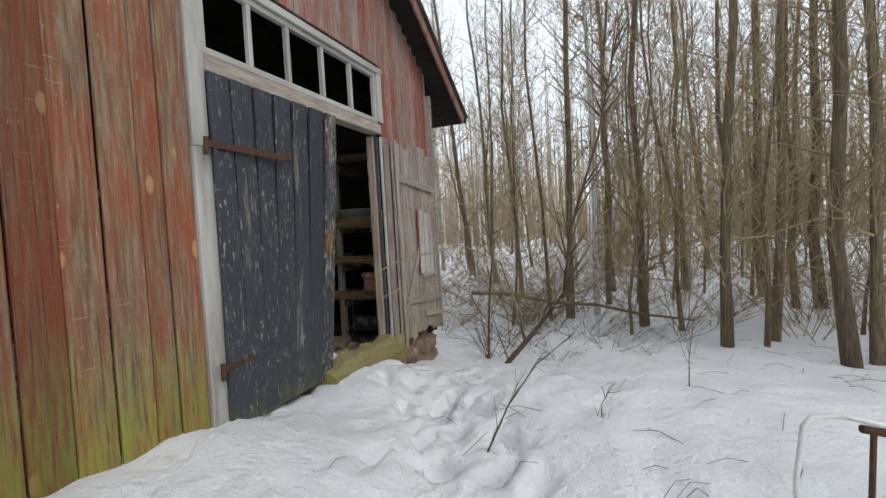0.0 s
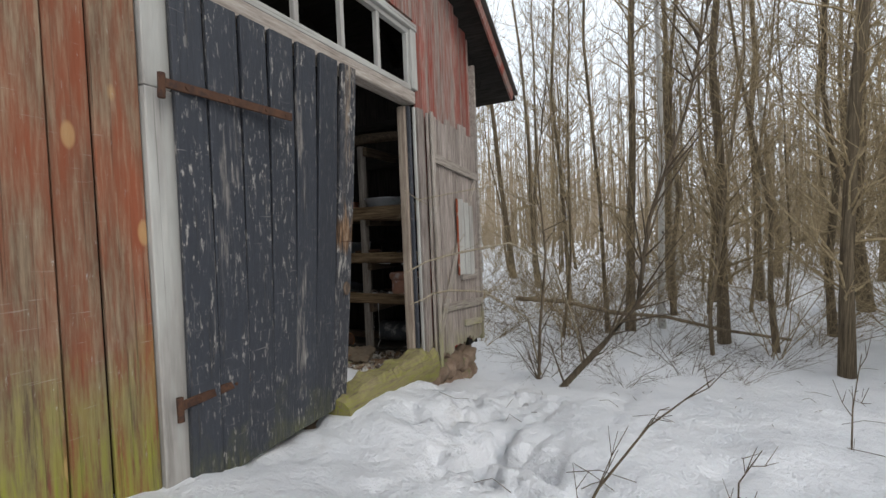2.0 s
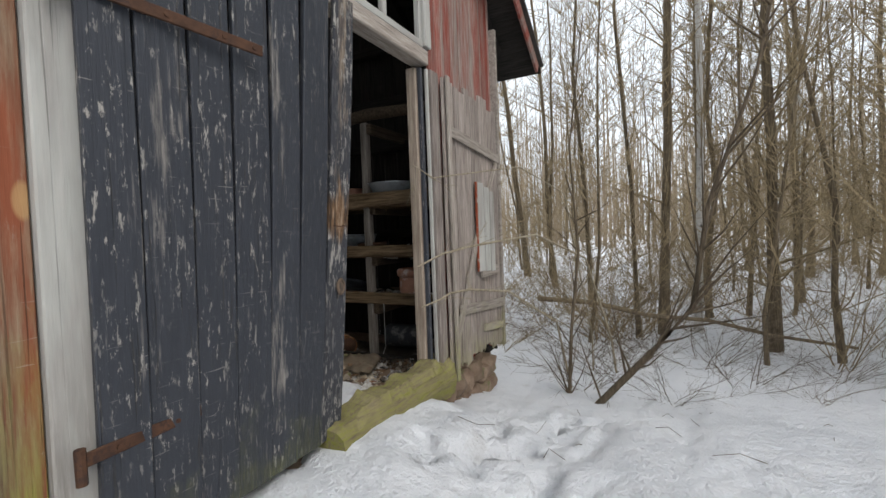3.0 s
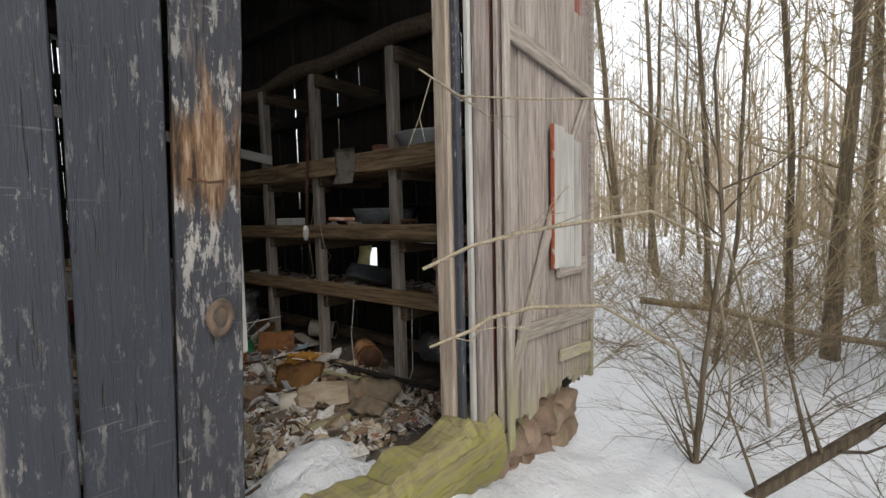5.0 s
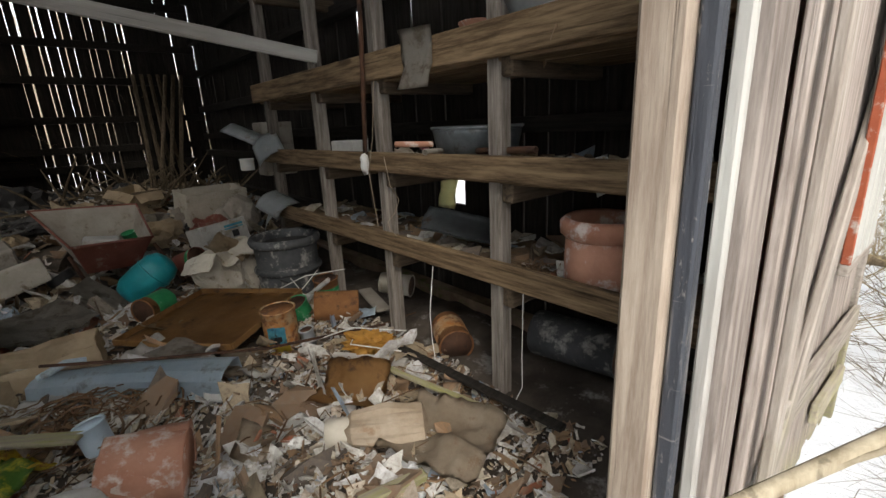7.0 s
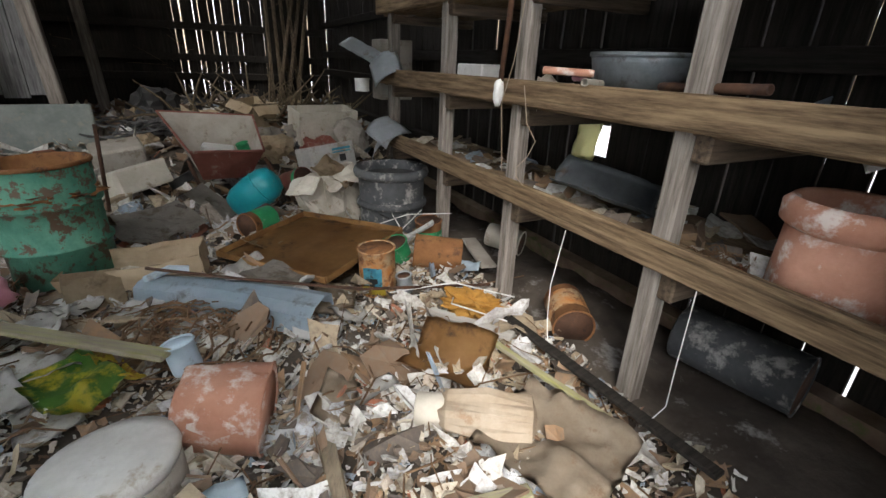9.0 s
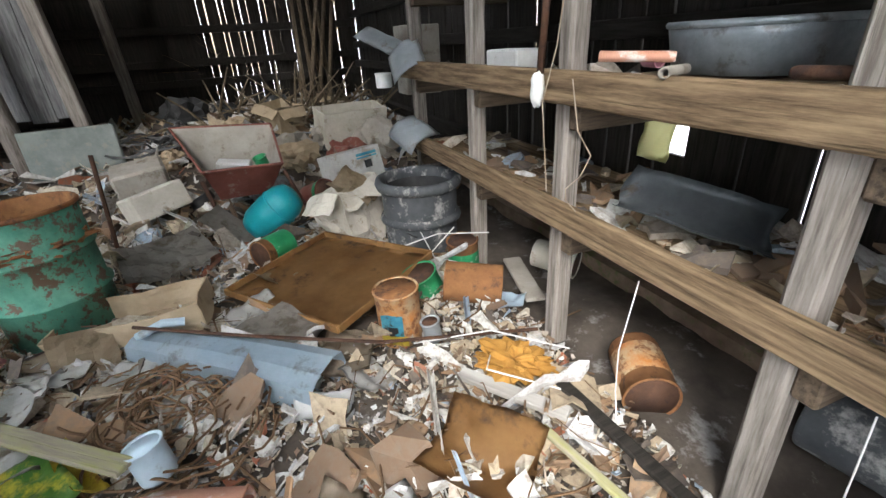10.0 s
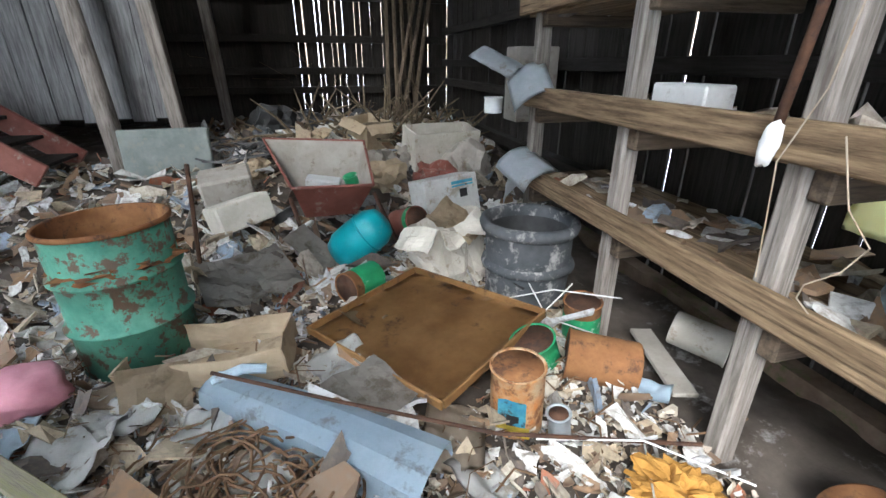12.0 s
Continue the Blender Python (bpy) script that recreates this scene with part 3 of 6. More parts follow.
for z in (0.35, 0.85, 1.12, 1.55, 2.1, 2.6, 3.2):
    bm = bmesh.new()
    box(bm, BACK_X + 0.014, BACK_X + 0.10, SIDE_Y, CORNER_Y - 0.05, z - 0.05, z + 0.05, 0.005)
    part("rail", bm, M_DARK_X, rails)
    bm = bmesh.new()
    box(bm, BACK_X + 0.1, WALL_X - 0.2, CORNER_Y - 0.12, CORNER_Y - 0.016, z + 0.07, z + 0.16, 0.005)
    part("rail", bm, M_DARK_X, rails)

roof = holder("roof", "low pitched barn roof with overhanging eaves", "roof", kind="structure")
PITCH = math.degrees(math.atan(0.67))
MID_X = (BACK_X + WALL_X) / 2
HALF_X = (WALL_X - BACK_X) / 2
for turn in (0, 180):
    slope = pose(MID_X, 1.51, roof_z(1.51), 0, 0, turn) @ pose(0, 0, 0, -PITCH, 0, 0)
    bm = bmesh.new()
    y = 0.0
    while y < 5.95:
        if turn and 0.4 < y < 1.7:  # unseen gap added on the far slope to light the floor
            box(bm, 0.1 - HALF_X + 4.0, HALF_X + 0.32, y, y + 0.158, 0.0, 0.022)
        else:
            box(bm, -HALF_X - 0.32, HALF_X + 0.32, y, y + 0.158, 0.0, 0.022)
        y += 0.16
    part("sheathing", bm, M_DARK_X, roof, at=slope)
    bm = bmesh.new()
    # The covering leaves out the same added light gap.
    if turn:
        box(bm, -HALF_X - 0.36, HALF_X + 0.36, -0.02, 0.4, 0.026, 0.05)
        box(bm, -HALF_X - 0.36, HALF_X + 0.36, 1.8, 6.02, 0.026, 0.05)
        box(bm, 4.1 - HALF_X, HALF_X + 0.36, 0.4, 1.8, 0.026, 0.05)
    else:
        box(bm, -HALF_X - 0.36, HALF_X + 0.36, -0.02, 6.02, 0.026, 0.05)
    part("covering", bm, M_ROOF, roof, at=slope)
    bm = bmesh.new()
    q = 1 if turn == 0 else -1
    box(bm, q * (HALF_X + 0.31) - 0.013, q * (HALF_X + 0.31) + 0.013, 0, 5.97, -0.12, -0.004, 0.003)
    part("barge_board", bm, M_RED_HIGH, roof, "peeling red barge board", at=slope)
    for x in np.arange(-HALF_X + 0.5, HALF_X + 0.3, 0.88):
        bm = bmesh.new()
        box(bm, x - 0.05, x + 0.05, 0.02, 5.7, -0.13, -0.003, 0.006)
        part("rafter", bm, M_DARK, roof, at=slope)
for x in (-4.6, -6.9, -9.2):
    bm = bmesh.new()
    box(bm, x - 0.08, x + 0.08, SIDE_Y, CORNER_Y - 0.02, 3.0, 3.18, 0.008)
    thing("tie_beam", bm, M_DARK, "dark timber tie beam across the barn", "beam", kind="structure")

# ---- woods ----
def tree_meshes(seed, height, radius, limbs, bark, lean=0.0):
    rnd = random.Random(seed)
    bm = bmesh.new()
    n = 9
    pts, rad = [], []
    x = y = 0.0
    for k in range(n + 1):
        f = k / n
        x += rnd.uniform(-0.13, 0.13) + lean * height / n
        y += rnd.uniform(-0.13, 0.13)
        pts.append(Vector((x, y, -0.25 + (height + 0.25) * f)))
        rad.append(max(0.012, radius * (1 - 0.85 * f) * (1.35 if k == 0 else 1.0)))
    tube(bm, pts, rad, 8)
    trunk = mesh_of(bm, "trunk", True)
    trunk.materials.append(bark)
    bm = bmesh.new()
    for _ in range(limbs):
        f = rnd.uniform(0.08, 0.98)
        i = min(n - 1, int(f * n))
        base = pts[i].lerp(pts[i + 1], f * n - i)
        a = rnd.uniform(0, 6.283)
        ln = rnd.uniform(0.6, 2.2) * (1.15 - 0.6 * f)
        up = rnd.uniform(0.1, 1.1)
        d = Vector((math.cos(a), math.sin(a), up)).normalized()
        br = [base]
        for s in range(4):
            d = (d + Vector((rnd.uniform(-0.3, 0.3), rnd.uniform(-0.3, 0.3), rnd.uniform(-0.1, 0.3)))).normalized()
            br.append(br[-1] + d * ln / 4)
        r0 = max(0.006, radius * 0.22 * (1.1 - f))
        tube(bm, br, [r0, r0 * 0.75, r0 * 0.5, r0 * 0.35, 0.0025], 4, False)
        for s in range(rnd.randint(3, 6)):
            q = rnd.randint(1, 4)
            d2 = (d + Vector((rnd.uniform(-1, 1), rnd.uniform(-1, 1), rnd.uniform(-0.4, 0.9)))).normalized()
            l2 = rnd.uniform(0.25, 0.8)
            mid = br[q] + d2 * l2 * 0.5 + Vector((0, 0, rnd.uniform(-0.05, 0.08)))
            tube(bm, [br[q], mid, br[q] + d2 * l2], [0.005, 0.0035, 0.002], 3, False)
    crown = mesh_of(bm, "crown")
    crown.materials.append(M_TWIG)
    return trunk, crown


def shrub_mesh(seed, stems, height, spread, r0=0.010, twigs=7):
    rnd = random.Random(seed)
    bm = bmesh.new()
    for _ in range(stems):
        a = rnd.uniform(0, 6.283)
        d = Vector((math.cos(a) * spread, math.sin(a) * spread, 1)).normalized()
        p = [Vector((rnd.uniform(-0.12, 0.12), rnd.uniform(-0.12, 0.12), -0.15))]
        h = height * rnd.uniform(0.5, 1.0)
        for s in range(6):
            d = (d + Vector((rnd.uniform(-0.22, 0.22), rnd.uniform(-0.22, 0.22), rnd.uniform(-0.16, 0.08)))).normalized()
            p.append(p[-1] + d * h / 6)
        tube(bm, p, [r0 * (1 - 0.13 * k) for k in range(7)], 4, False)
        for s in range(twigs):
            q = rnd.randint(1, 6)
            d2 = (d + Vector((rnd.uniform(-1, 1), rnd.uniform(-1, 1), rnd.uniform(-0.5, 0.8)))).normalized()
            l2 = rnd.uniform(0.2, 0.9) * height * 0.35
            m1 = p[q] + d2 * l2 * 0.5 + Vector((0, 0, rnd.uniform(-0.04, 0.06)))
            e1 = p[q] + d2 * l2
            tube(bm, [p[q], m1, e1], [r0 * 0.42, r0 * 0.3, r0 * 0.15], 3, False)
            for u in range(2):
                d3 = (d2 + Vector((rnd.uniform(-1, 1), rnd.uniform(-1, 1), rnd.uniform(-0.6, 0.6)))).normalized()
                tube(bm, [m1, m1 + d3 * l2 * 0.5], [r0 * 0.22, r0 * 0.12], 3, False)
    return bm


rt = random.Random(12)
kinds = [tree_meshes(1, 13, 0.085, 110, M_BARK), tree_meshes(2, 15, 0.092, 120, M_BARK, 0.02), tree_meshes(3, 11, 0.052, 105, M_BARK, -0.02),
         tree_meshes(4, 9, 0.036, 90, M_BARK, 0.03), tree_meshes(5, 14, 0.075, 110, M_BIRCH), tree_meshes(6, 7, 0.025, 90, M_BARK, -0.04)]


def tree(kind, x, y, size=1.0, turn=None):
    trunk, crown = kinds[kind]
    ob = holder("birch_tree" if kind == 4 else "tree", "bare white-barked birch standing in snow" if kind == 4 else "bare leafless tree with brown bark in snow", "tree",
                pose(x, y, ground_z(x, y), rt.gauss(0, 2.2), rt.gauss(0, 2.2), rt.uniform(0, 360) if turn is None else turn) @ Matrix.Diagonal((size, size, 1, 1)), "bare trees of the wood")
    piece("trunk", trunk, ob, Matrix())
    piece("crown", crown, ob, Matrix())
    return ob


for kd, x, y, s in ((0, 1.13, 6.9, 0.8), (0, 0.25, 8.5, 0.85), (4, -0.62, 9.4, 0.75), (1, -1.05, 9.0, 0.75), (0, 1.97, 7.5, 0.8), (1, 2.15, 6.3, 0.85), (0, 2.6, 6.5, 0.7), (3, 1.7, 7.1, 0.9),
                    (3, 0.74, 7.7, 1), (2, -2.4, 11.2, 1), (2, -0.3, 10.4, 1), (2, 3.0, 10.3, 1.1), (2, 1.73, 9.2, 1.0), (3, 2.5, 11.8, 1), (3, 0.1, 10.5, 1.1), (2, -1.3, 8.6, 0.7),
                    (5, -1.9, 8.0, 1), (5, 0.0, 7.6, 1), (5, 3.2, 8.2, 1), (1, 4.2, 8.0, 0.8), (2, 3.6, 6.9, 1), (0, 5.2, 6.2, 0.8)):
    tree(kd, x, y, s)
made = 0
spots = []
while made < 190:
    a = rt.uniform(-35, 100)
    d = rt.uniform(10.5, 48) if made > 60 else rt.uniform(9.5, 22)
    x, y = d * math.sin(radians(a)) - 1, d * math.cos(radians(a)) + 1
    if x < WALL_X + 0.5 and y < CORNER_Y + 2.5:
        continue
    if any((x - u) ** 2 + (y - v) ** 2 < 0.5 for u, v in spots):
        continue
    spots.append((x, y))
    tree(rt.choice((0, 1, 2, 2, 3, 3, 3, 4, 5, 5)), x, y, rt.uniform(0.7, 1.2))
    made += 1

# undergrowth
bushes = [shrub_mesh(60 + i, 9, h, sp, 0.007, 15) for i, (h, sp) in enumerate(((2.6, 0.7), (2.0, 1.0), (3.2, 0.45)))]
bushes = [mesh_of(b, "shrub") for b in bushes]
for b in bushes:
    b.materials.append(M_TWIG)
nb = 0
while nb < 125:
    a, d = rt.uniform(-30, 85), rt.uniform(6.5, 22)
    x, y = d * math.sin(radians(a)) - 1.2, d * math.cos(radians(a)) + 0.8
    if x < WALL_X + 0.4 and y < CORNER_Y + 1.2 or (x > 0.4 and y < 7.2):
        continue
    ob = tagged(new("shrub", rt.choice(bushes)), "bare brown shrub of thin twigs in snow", "shrub", "undergrowth shrubs")
    ob.matrix_basis = pose(x, y, ground_z(x, y), 0, 0, rt.uniform(0, 360)) @ Matrix.Scale(rt.uniform(0.6, 1.2), 4)
    nb += 1
# Unseen shrubs added to break up the daylight in the back wall's slits.
for _ in range(40):
    x, y = rt.uniform(-18, -12), rt.uniform(0, 9)
    ob = tagged(new("shrub", rt.choice(bushes)), "bare brown shrub added behind the barn to break up slit light", "shrub", "undergrowth shrubs")
    ob.matrix_basis = pose(x, y, ground_z(x, y), 0, 0, rt.uniform(0, 360)) @ Matrix.Scale(rt.uniform(0.8, 1.4), 4)
# far woods as one mass of stems and twigs, distance haze put into their colour
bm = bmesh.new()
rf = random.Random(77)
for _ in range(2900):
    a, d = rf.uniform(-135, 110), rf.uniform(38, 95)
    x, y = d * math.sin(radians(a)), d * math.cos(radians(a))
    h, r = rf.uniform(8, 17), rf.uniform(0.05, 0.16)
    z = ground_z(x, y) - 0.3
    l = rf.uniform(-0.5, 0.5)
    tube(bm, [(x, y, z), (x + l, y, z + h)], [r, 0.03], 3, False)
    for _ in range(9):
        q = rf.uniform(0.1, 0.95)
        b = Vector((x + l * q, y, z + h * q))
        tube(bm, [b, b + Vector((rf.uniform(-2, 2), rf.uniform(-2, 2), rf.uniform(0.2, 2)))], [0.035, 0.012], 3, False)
thing("far_woods", bm, M_HAZED_TWIG, "distant mass of bare brown woodland", "woods", kind="stuff")

# ---- shelves ----
rack = holder("storage_rack", "tall timber rack of posts and board-fronted shelves", "shelf")
POST_X = (-3.56, -4.45, -5.22, -6.12)
for i, x in enumerate(POST_X):
    bm = bmesh.new()
    box(bm, x - 0.038, x + 0.038, 4.985, 5.065, -0.1, 2.34, 0.012)
    part("post", bm, M_POST, rack, "grey squared post", at=pose(0, 0, 0))
    for z in (0.50, 0.98, 1.49, 2.28):
        bm = bmesh.new()
        box(bm, x + 0.039, x + 0.10, 4.99, 5.66, z - 0.06, z + 0.04, 0.008)
        part("bearer", bm, M_BEARER, rack)
for z0, z1, x1, sag in ((0.552, 0.66, -2.62, 0.0), (1.012, 1.122, -2.62, 0.0), (1.50, 1.64, -2.62, 0.0)):
    bm = bmesh.new()
    box(bm, -6.3, x1, 4.945, 4.982, z0, z1, 0.006)
    part("front_board", bm, M_BEAM, rack, "brown knotty front board")
    for k in range(4):
        bm = bmesh.new()
        box(bm, -6.25, x1, 4.99 + k * 0.165, 4.99 + k * 0.165 + 0.155, z0 - 0.012, z0 + 0.014, 0.004)
        part("shelf_plank", bm, M_BEAM, rack)
bm = bmesh.new()
tube(bm, [(-6.4, 5.02, 2.34), (-5.7, 5.04, 2.37), (-5.3, 5.05, 2.34), (-4.7, 5.02, 2.40), (-4.2, 5.0, 2.37), (-3.5, 5.03, 2.42), (-2.65, 5.03, 2.38)], [0.05, 0.06, 0.055, 0.062, 0.055, 0.06, 0.05], 8)
part("top_pole", bm, M_BEARER, rack, "rough round top pole", smooth=True)

# interior floor
def floor_z(x, y):
    z = 0.02 + 0.42 * smooth01(-6.4, -9.0, x) + 0.05 * noise.noise(Vector((x * 1.6, y * 1.6, 2))) + 0.03 * noise.noise(Vector((x * 5, y * 5, 8)))
    z += 0.012 * noise.noise(Vector((x * 17, y * 17, 8)))
    return z - 0.04


n1, n2 = 200, 200
xs = np.linspace(BACK_X + 0.02, WALL_X - 0.1, n1)
ys = np.linspace(SIDE_Y + 0.02, CORNER_Y - 0.02, n2)
me = bpy.data.meshes.new("floor")
me.from_pydata([(x, y, floor_z(x, y)) for y in ys for x in xs], [], [(j * n1 + i, j * n1 + i + 1, (j + 1) * n1 + i + 1, (j + 1) * n1 + i) for j in range(n2 - 1) for i in range(n1 - 1)])
me.materials.append(M_FLOOR)
for p in me.polygons:
    p.use_smooth = True
tagged(new("floor", me), "earth barn floor covered with trampled rubbish", "floor", kind="structure")

# ---- materials of the things ----
M_DRUM = mottled("green_drum_paint", (0.06, 0.22, 0.155), (0.15, 0.38, 0.27), 6, 0.5, 0.0, (0.11, 0.07, 0.045), 0.545, 11, 0.7, sharp=0.025)
M_RUST_LIGHT = mottled("orange_rust", (0.20, 0.085, 0.035), (0.34, 0.17, 0.07), 7, 0.9, 0.1, (0.10, 0.05, 0.03), 0.58)
M_TRAY = mottled("rusty_sheet", (0.20, 0.10, 0.035), (0.34, 0.19, 0.075), 3, 0.6, 0.15, (0.09, 0.05, 0.03), 0.6)
M_CAN = mottled("printed_can", (0.48, 0.19, 0.05), (0.50, 0.42, 0.28), 14, 0.55, 0.1, (0.17, 0.07, 0.03), 0.55)
M_BLUE_LABEL = mottled("blue_label", (0.05, 0.25, 0.38), (0.12, 0.42, 0.5), 12, 0.6, spots=(0.05, 0.04, 0.03), spot_at=0.6)
M_YELLOW = mottled("yellow_paint", (0.55, 0.40, 0.04), (0.62, 0.50, 0.10), 8, 0.6, spots=(0.25, 0.12, 0.04), spot_at=0.58)
M_GREEN = mottled("green_label", (0.02, 0.22, 0.09), (0.04, 0.33, 0.13), 8, 0.5, spots=(0.5, 0.52, 0.45), spot_at=0.62)
M_TURQ = mottled("turquoise_plastic", (0.01, 0.30, 0.36), (0.03, 0.42, 0.47), 4, 0.35, spots=(0.2, 0.33, 0.32), spot_at=0.66, relief=0.05)
M_CREAM = mottled("cream_board", (0.52, 0.48, 0.40), (0.66, 0.62, 0.54), 5, 0.85, spots=(0.27, 0.22, 0.16), spot_at=0.62)
M_CARD = mottled("cardboard", (0.33, 0.25, 0.16), (0.45, 0.36, 0.25), 4, 0.9, spots=(0.20, 0.15, 0.10), spot_at=0.62)
M_GREYCARD = mottled("grey_board", (0.26, 0.235, 0.20), (0.38, 0.35, 0.31), 4, 0.9, spots=(0.17, 0.14, 0.11), spot_at=0.6)
M_BLUEPL = mottled("pale_blue_paint", (0.44, 0.56, 0.66), (0.58, 0.68, 0.75), 4, 0.5, spots=(0.26, 0.28, 0.29), spot_at=0.62)
M_RUBBER = mottled("dusty_black_tub", (0.05, 0.055, 0.06), (0.10, 0.105, 0.11), 5, 0.7, spots=(0.30, 0.29, 0.28), spot_at=0.58)
M_CONC = mottled("dusty_grey_green", (0.15, 0.17, 0.16), (0.24, 0.26, 0.24), 4, 0.9, spots=(0.2, 0.2, 0.17), spot_at=0.6)
M_TIN = mottled("pale_tin", (0.46, 0.50, 0.52), (0.60, 0.63, 0.65), 5, 0.5, 0.1, (0.36, 0.34, 0.31), 0.62, relief=0.1)
M_ZINC = mottled("dull_zinc", (0.35, 0.38, 0.40), (0.50, 0.53, 0.55), 5, 0.45, 0.3, (0.3, 0.3, 0.29), 0.6, relief=0.1)
M_CLAY = mottled("terracotta", (0.38, 0.17, 0.11), (0.50, 0.27, 0.19), 5, 0.8, spots=(0.55, 0.48, 0.44), spot_at=0.57)
M_PINK = mottled("pink_plastic", (0.50, 0.20, 0.25), (0.58, 0.28, 0.33), 5, 0.5, relief=0.05)
M_DRED = mottled("dull_red_paint", (0.17, 0.055, 0.04), (0.26, 0.10, 0.075), 5, 0.6, spots=(0.28, 0.22, 0.18), spot_at=0.62)
M_PAPER = mottled("soiled_paper", (0.55, 0.54, 0.51), (0.70, 0.69, 0.66), 5, 0.9, spots=(0.35, 0.30, 0.24), spot_at=0.6)
M_PLASTIC = mottled("white_plastic", (0.62, 0.62, 0.60), (0.74, 0.74, 0.72), 6, 0.4, spots=(0.42, 0.40, 0.36), spot_at=0.64, relief=0.05)
M_ORANGE = mottled("orange_foam", (0.36, 0.17, 0.03), (0.46, 0.25, 0.06), 9, 0.95, spots=(0.25, 0.12, 0.03), spot_at=0.62, relief=0.8)
M_SACK = mottled("green_yellow_film", (0.05, 0.16, 0.03), (0.12, 0.24, 0.05), 6, 0.4, spots=(0.50, 0.44, 0.05), spot_at=0.53, spot_scale=7, relief=0.2)
M_GALV = mottled("old_galvanised_sheet", (0.16, 0.185, 0.20), (0.30, 0.33, 0.35), 7, 0.45, 0.4, (0.12, 0.12, 0.12), 0.6, relief=0.15)
M_STEEL = mottled("dark_sheet_steel", (0.11, 0.125, 0.135), (0.21, 0.23, 0.245), 4, 0.45, 0.4, (0.10, 0.075, 0.055), 0.62, relief=0.1)
M_ICE = mottled("dirty_slush", (0.38, 0.40, 0.42), (0.60, 0.62, 0.65), 9, 0.35, spots=(0.20, 0.17, 0.14), spot_at=0.54, spot_scale=16, relief=0.8)
M_WIRE = mottled("rusty_wire", (0.13, 0.075, 0.04), (0.22, 0.14, 0.08), 12, 0.8, 0.3)
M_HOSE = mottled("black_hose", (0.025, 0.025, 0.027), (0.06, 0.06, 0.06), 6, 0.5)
M_TAN = mottled("tan_sacking", (0.28, 0.215, 0.15), (0.44, 0.37, 0.29), 5, 0.9, spots=(0.26, 0.18, 0.12), spot_at=0.6)


def scraps_mat():
    m, nt, b = node_mat("mixed_scraps")
    g = nt.nodes.new("ShaderNodeNewGeometry")
    rnd = g.outputs["Random Per Island"]
    r = nt.nodes.new("ShaderNodeValToRGB")
    r.color_ramp.interpolation = "CONSTANT"
    cols = [(0.0, (0.56, 0.55, 0.52)), (0.20, (0.36, 0.29, 0.20)), (0.34, (0.17, 0.11, 0.07)), (0.48, (0.47, 0.42, 0.34)), (0.60, (0.09, 0.075, 0.065)),
            (0.70, (0.50, 0.50, 0.50)), (0.80, (0.26, 0.16, 0.09)), (0.88, (0.42, 0.36, 0.30)), (0.93, (0.27, 0.34, 0.42)), (0.96, (0.30, 0.10, 0.05)), (0.98, (0.70, 0.70, 0.68))]
    el = r.color_ramp.elements
    while len(el) < len(cols):
        el.new(0.5)
    for e, (p, c) in zip(el, cols):
        e.position, e.color = p, (*c, 1)
    nt.links.new(rnd, r.inputs[0])
    _, pos = world_z(nt)
    n1 = tex_noise(nt, pos, 30, 5, 0.7)
    n2 = tex_noise(nt, pos, 6, 5, 0.7)
    col = mix(nt, grey(nt, n1, 0.45, 0.75), r.outputs[0], (0.17, 0.13, 0.095))
    col = mix(nt, math_node(nt, "MULTIPLY", grey(nt, n2, 0.5, 0.7), 0.5), col, (0.13, 0.10, 0.075))
    nt.links.new(col, b.inputs["Base Color"])
    b.inputs["Roughness"].default_value = 0.85
    bump(nt, b, n1, 0.4, 0.004)
    return m


M_SCRAPS = scraps_mat()


# ---- shapes ----
def lathe(profile, sides=28, wobble=0.0, seed=0, cap=True):
    """A turned shape about z from (radius, height) pairs; dented by wobble."""
    bm = bmesh.new()
    rings = []
    for r, z in profile:
        rings.append([bm.verts.new(((r + wobble * noise.noise(Vector((math.cos(6.2832 * k / sides) * 2, math.sin(6.2832 * k / sides) * 2, z * 5 + seed)))) * math.cos(6.2832 * k / sides),
                                    (r + wobble * noise.noise(Vector((math.cos(6.2832 * k / sides) * 2, math.sin(6.2832 * k / sides) * 2, z * 5 + seed)))) * math.sin(6.2832 * k / sides), z)) for k in range(sides)])
    for a, b in zip(rings, rings[1:]):
        for k in range(sides):
            bm.faces.new((a[k], a[(k + 1) % sides], b[(k + 1) % sides], b[k]))
    if cap and profile[0][0] > 0.0005:
        bm.faces.new(rings[0][::-1])
    if cap and profile[-1][0] > 0.0005:
        bm.faces.new(rings[-1])
    return bm


def vessel(r, h, wall=0.004, depth=None, flare=0.0):
    """An open can: outer skin, rolled rim, inner skin and bottom."""
    d = h - 0.01 if depth is None else depth
    rt_ = r + flare
    return [(r * 0.97, 0), (r, 0.008), (r + flare * 0.5, h * 0.5), (rt_, h - 0.008), (rt_ + 0.006, h - 0.003), (rt_ + 0.004, h + 0.003), (rt_ - wall, h), (rt_ - wall, h - d * 0.5), (r - wall, h - d), (0.002, h - d)]


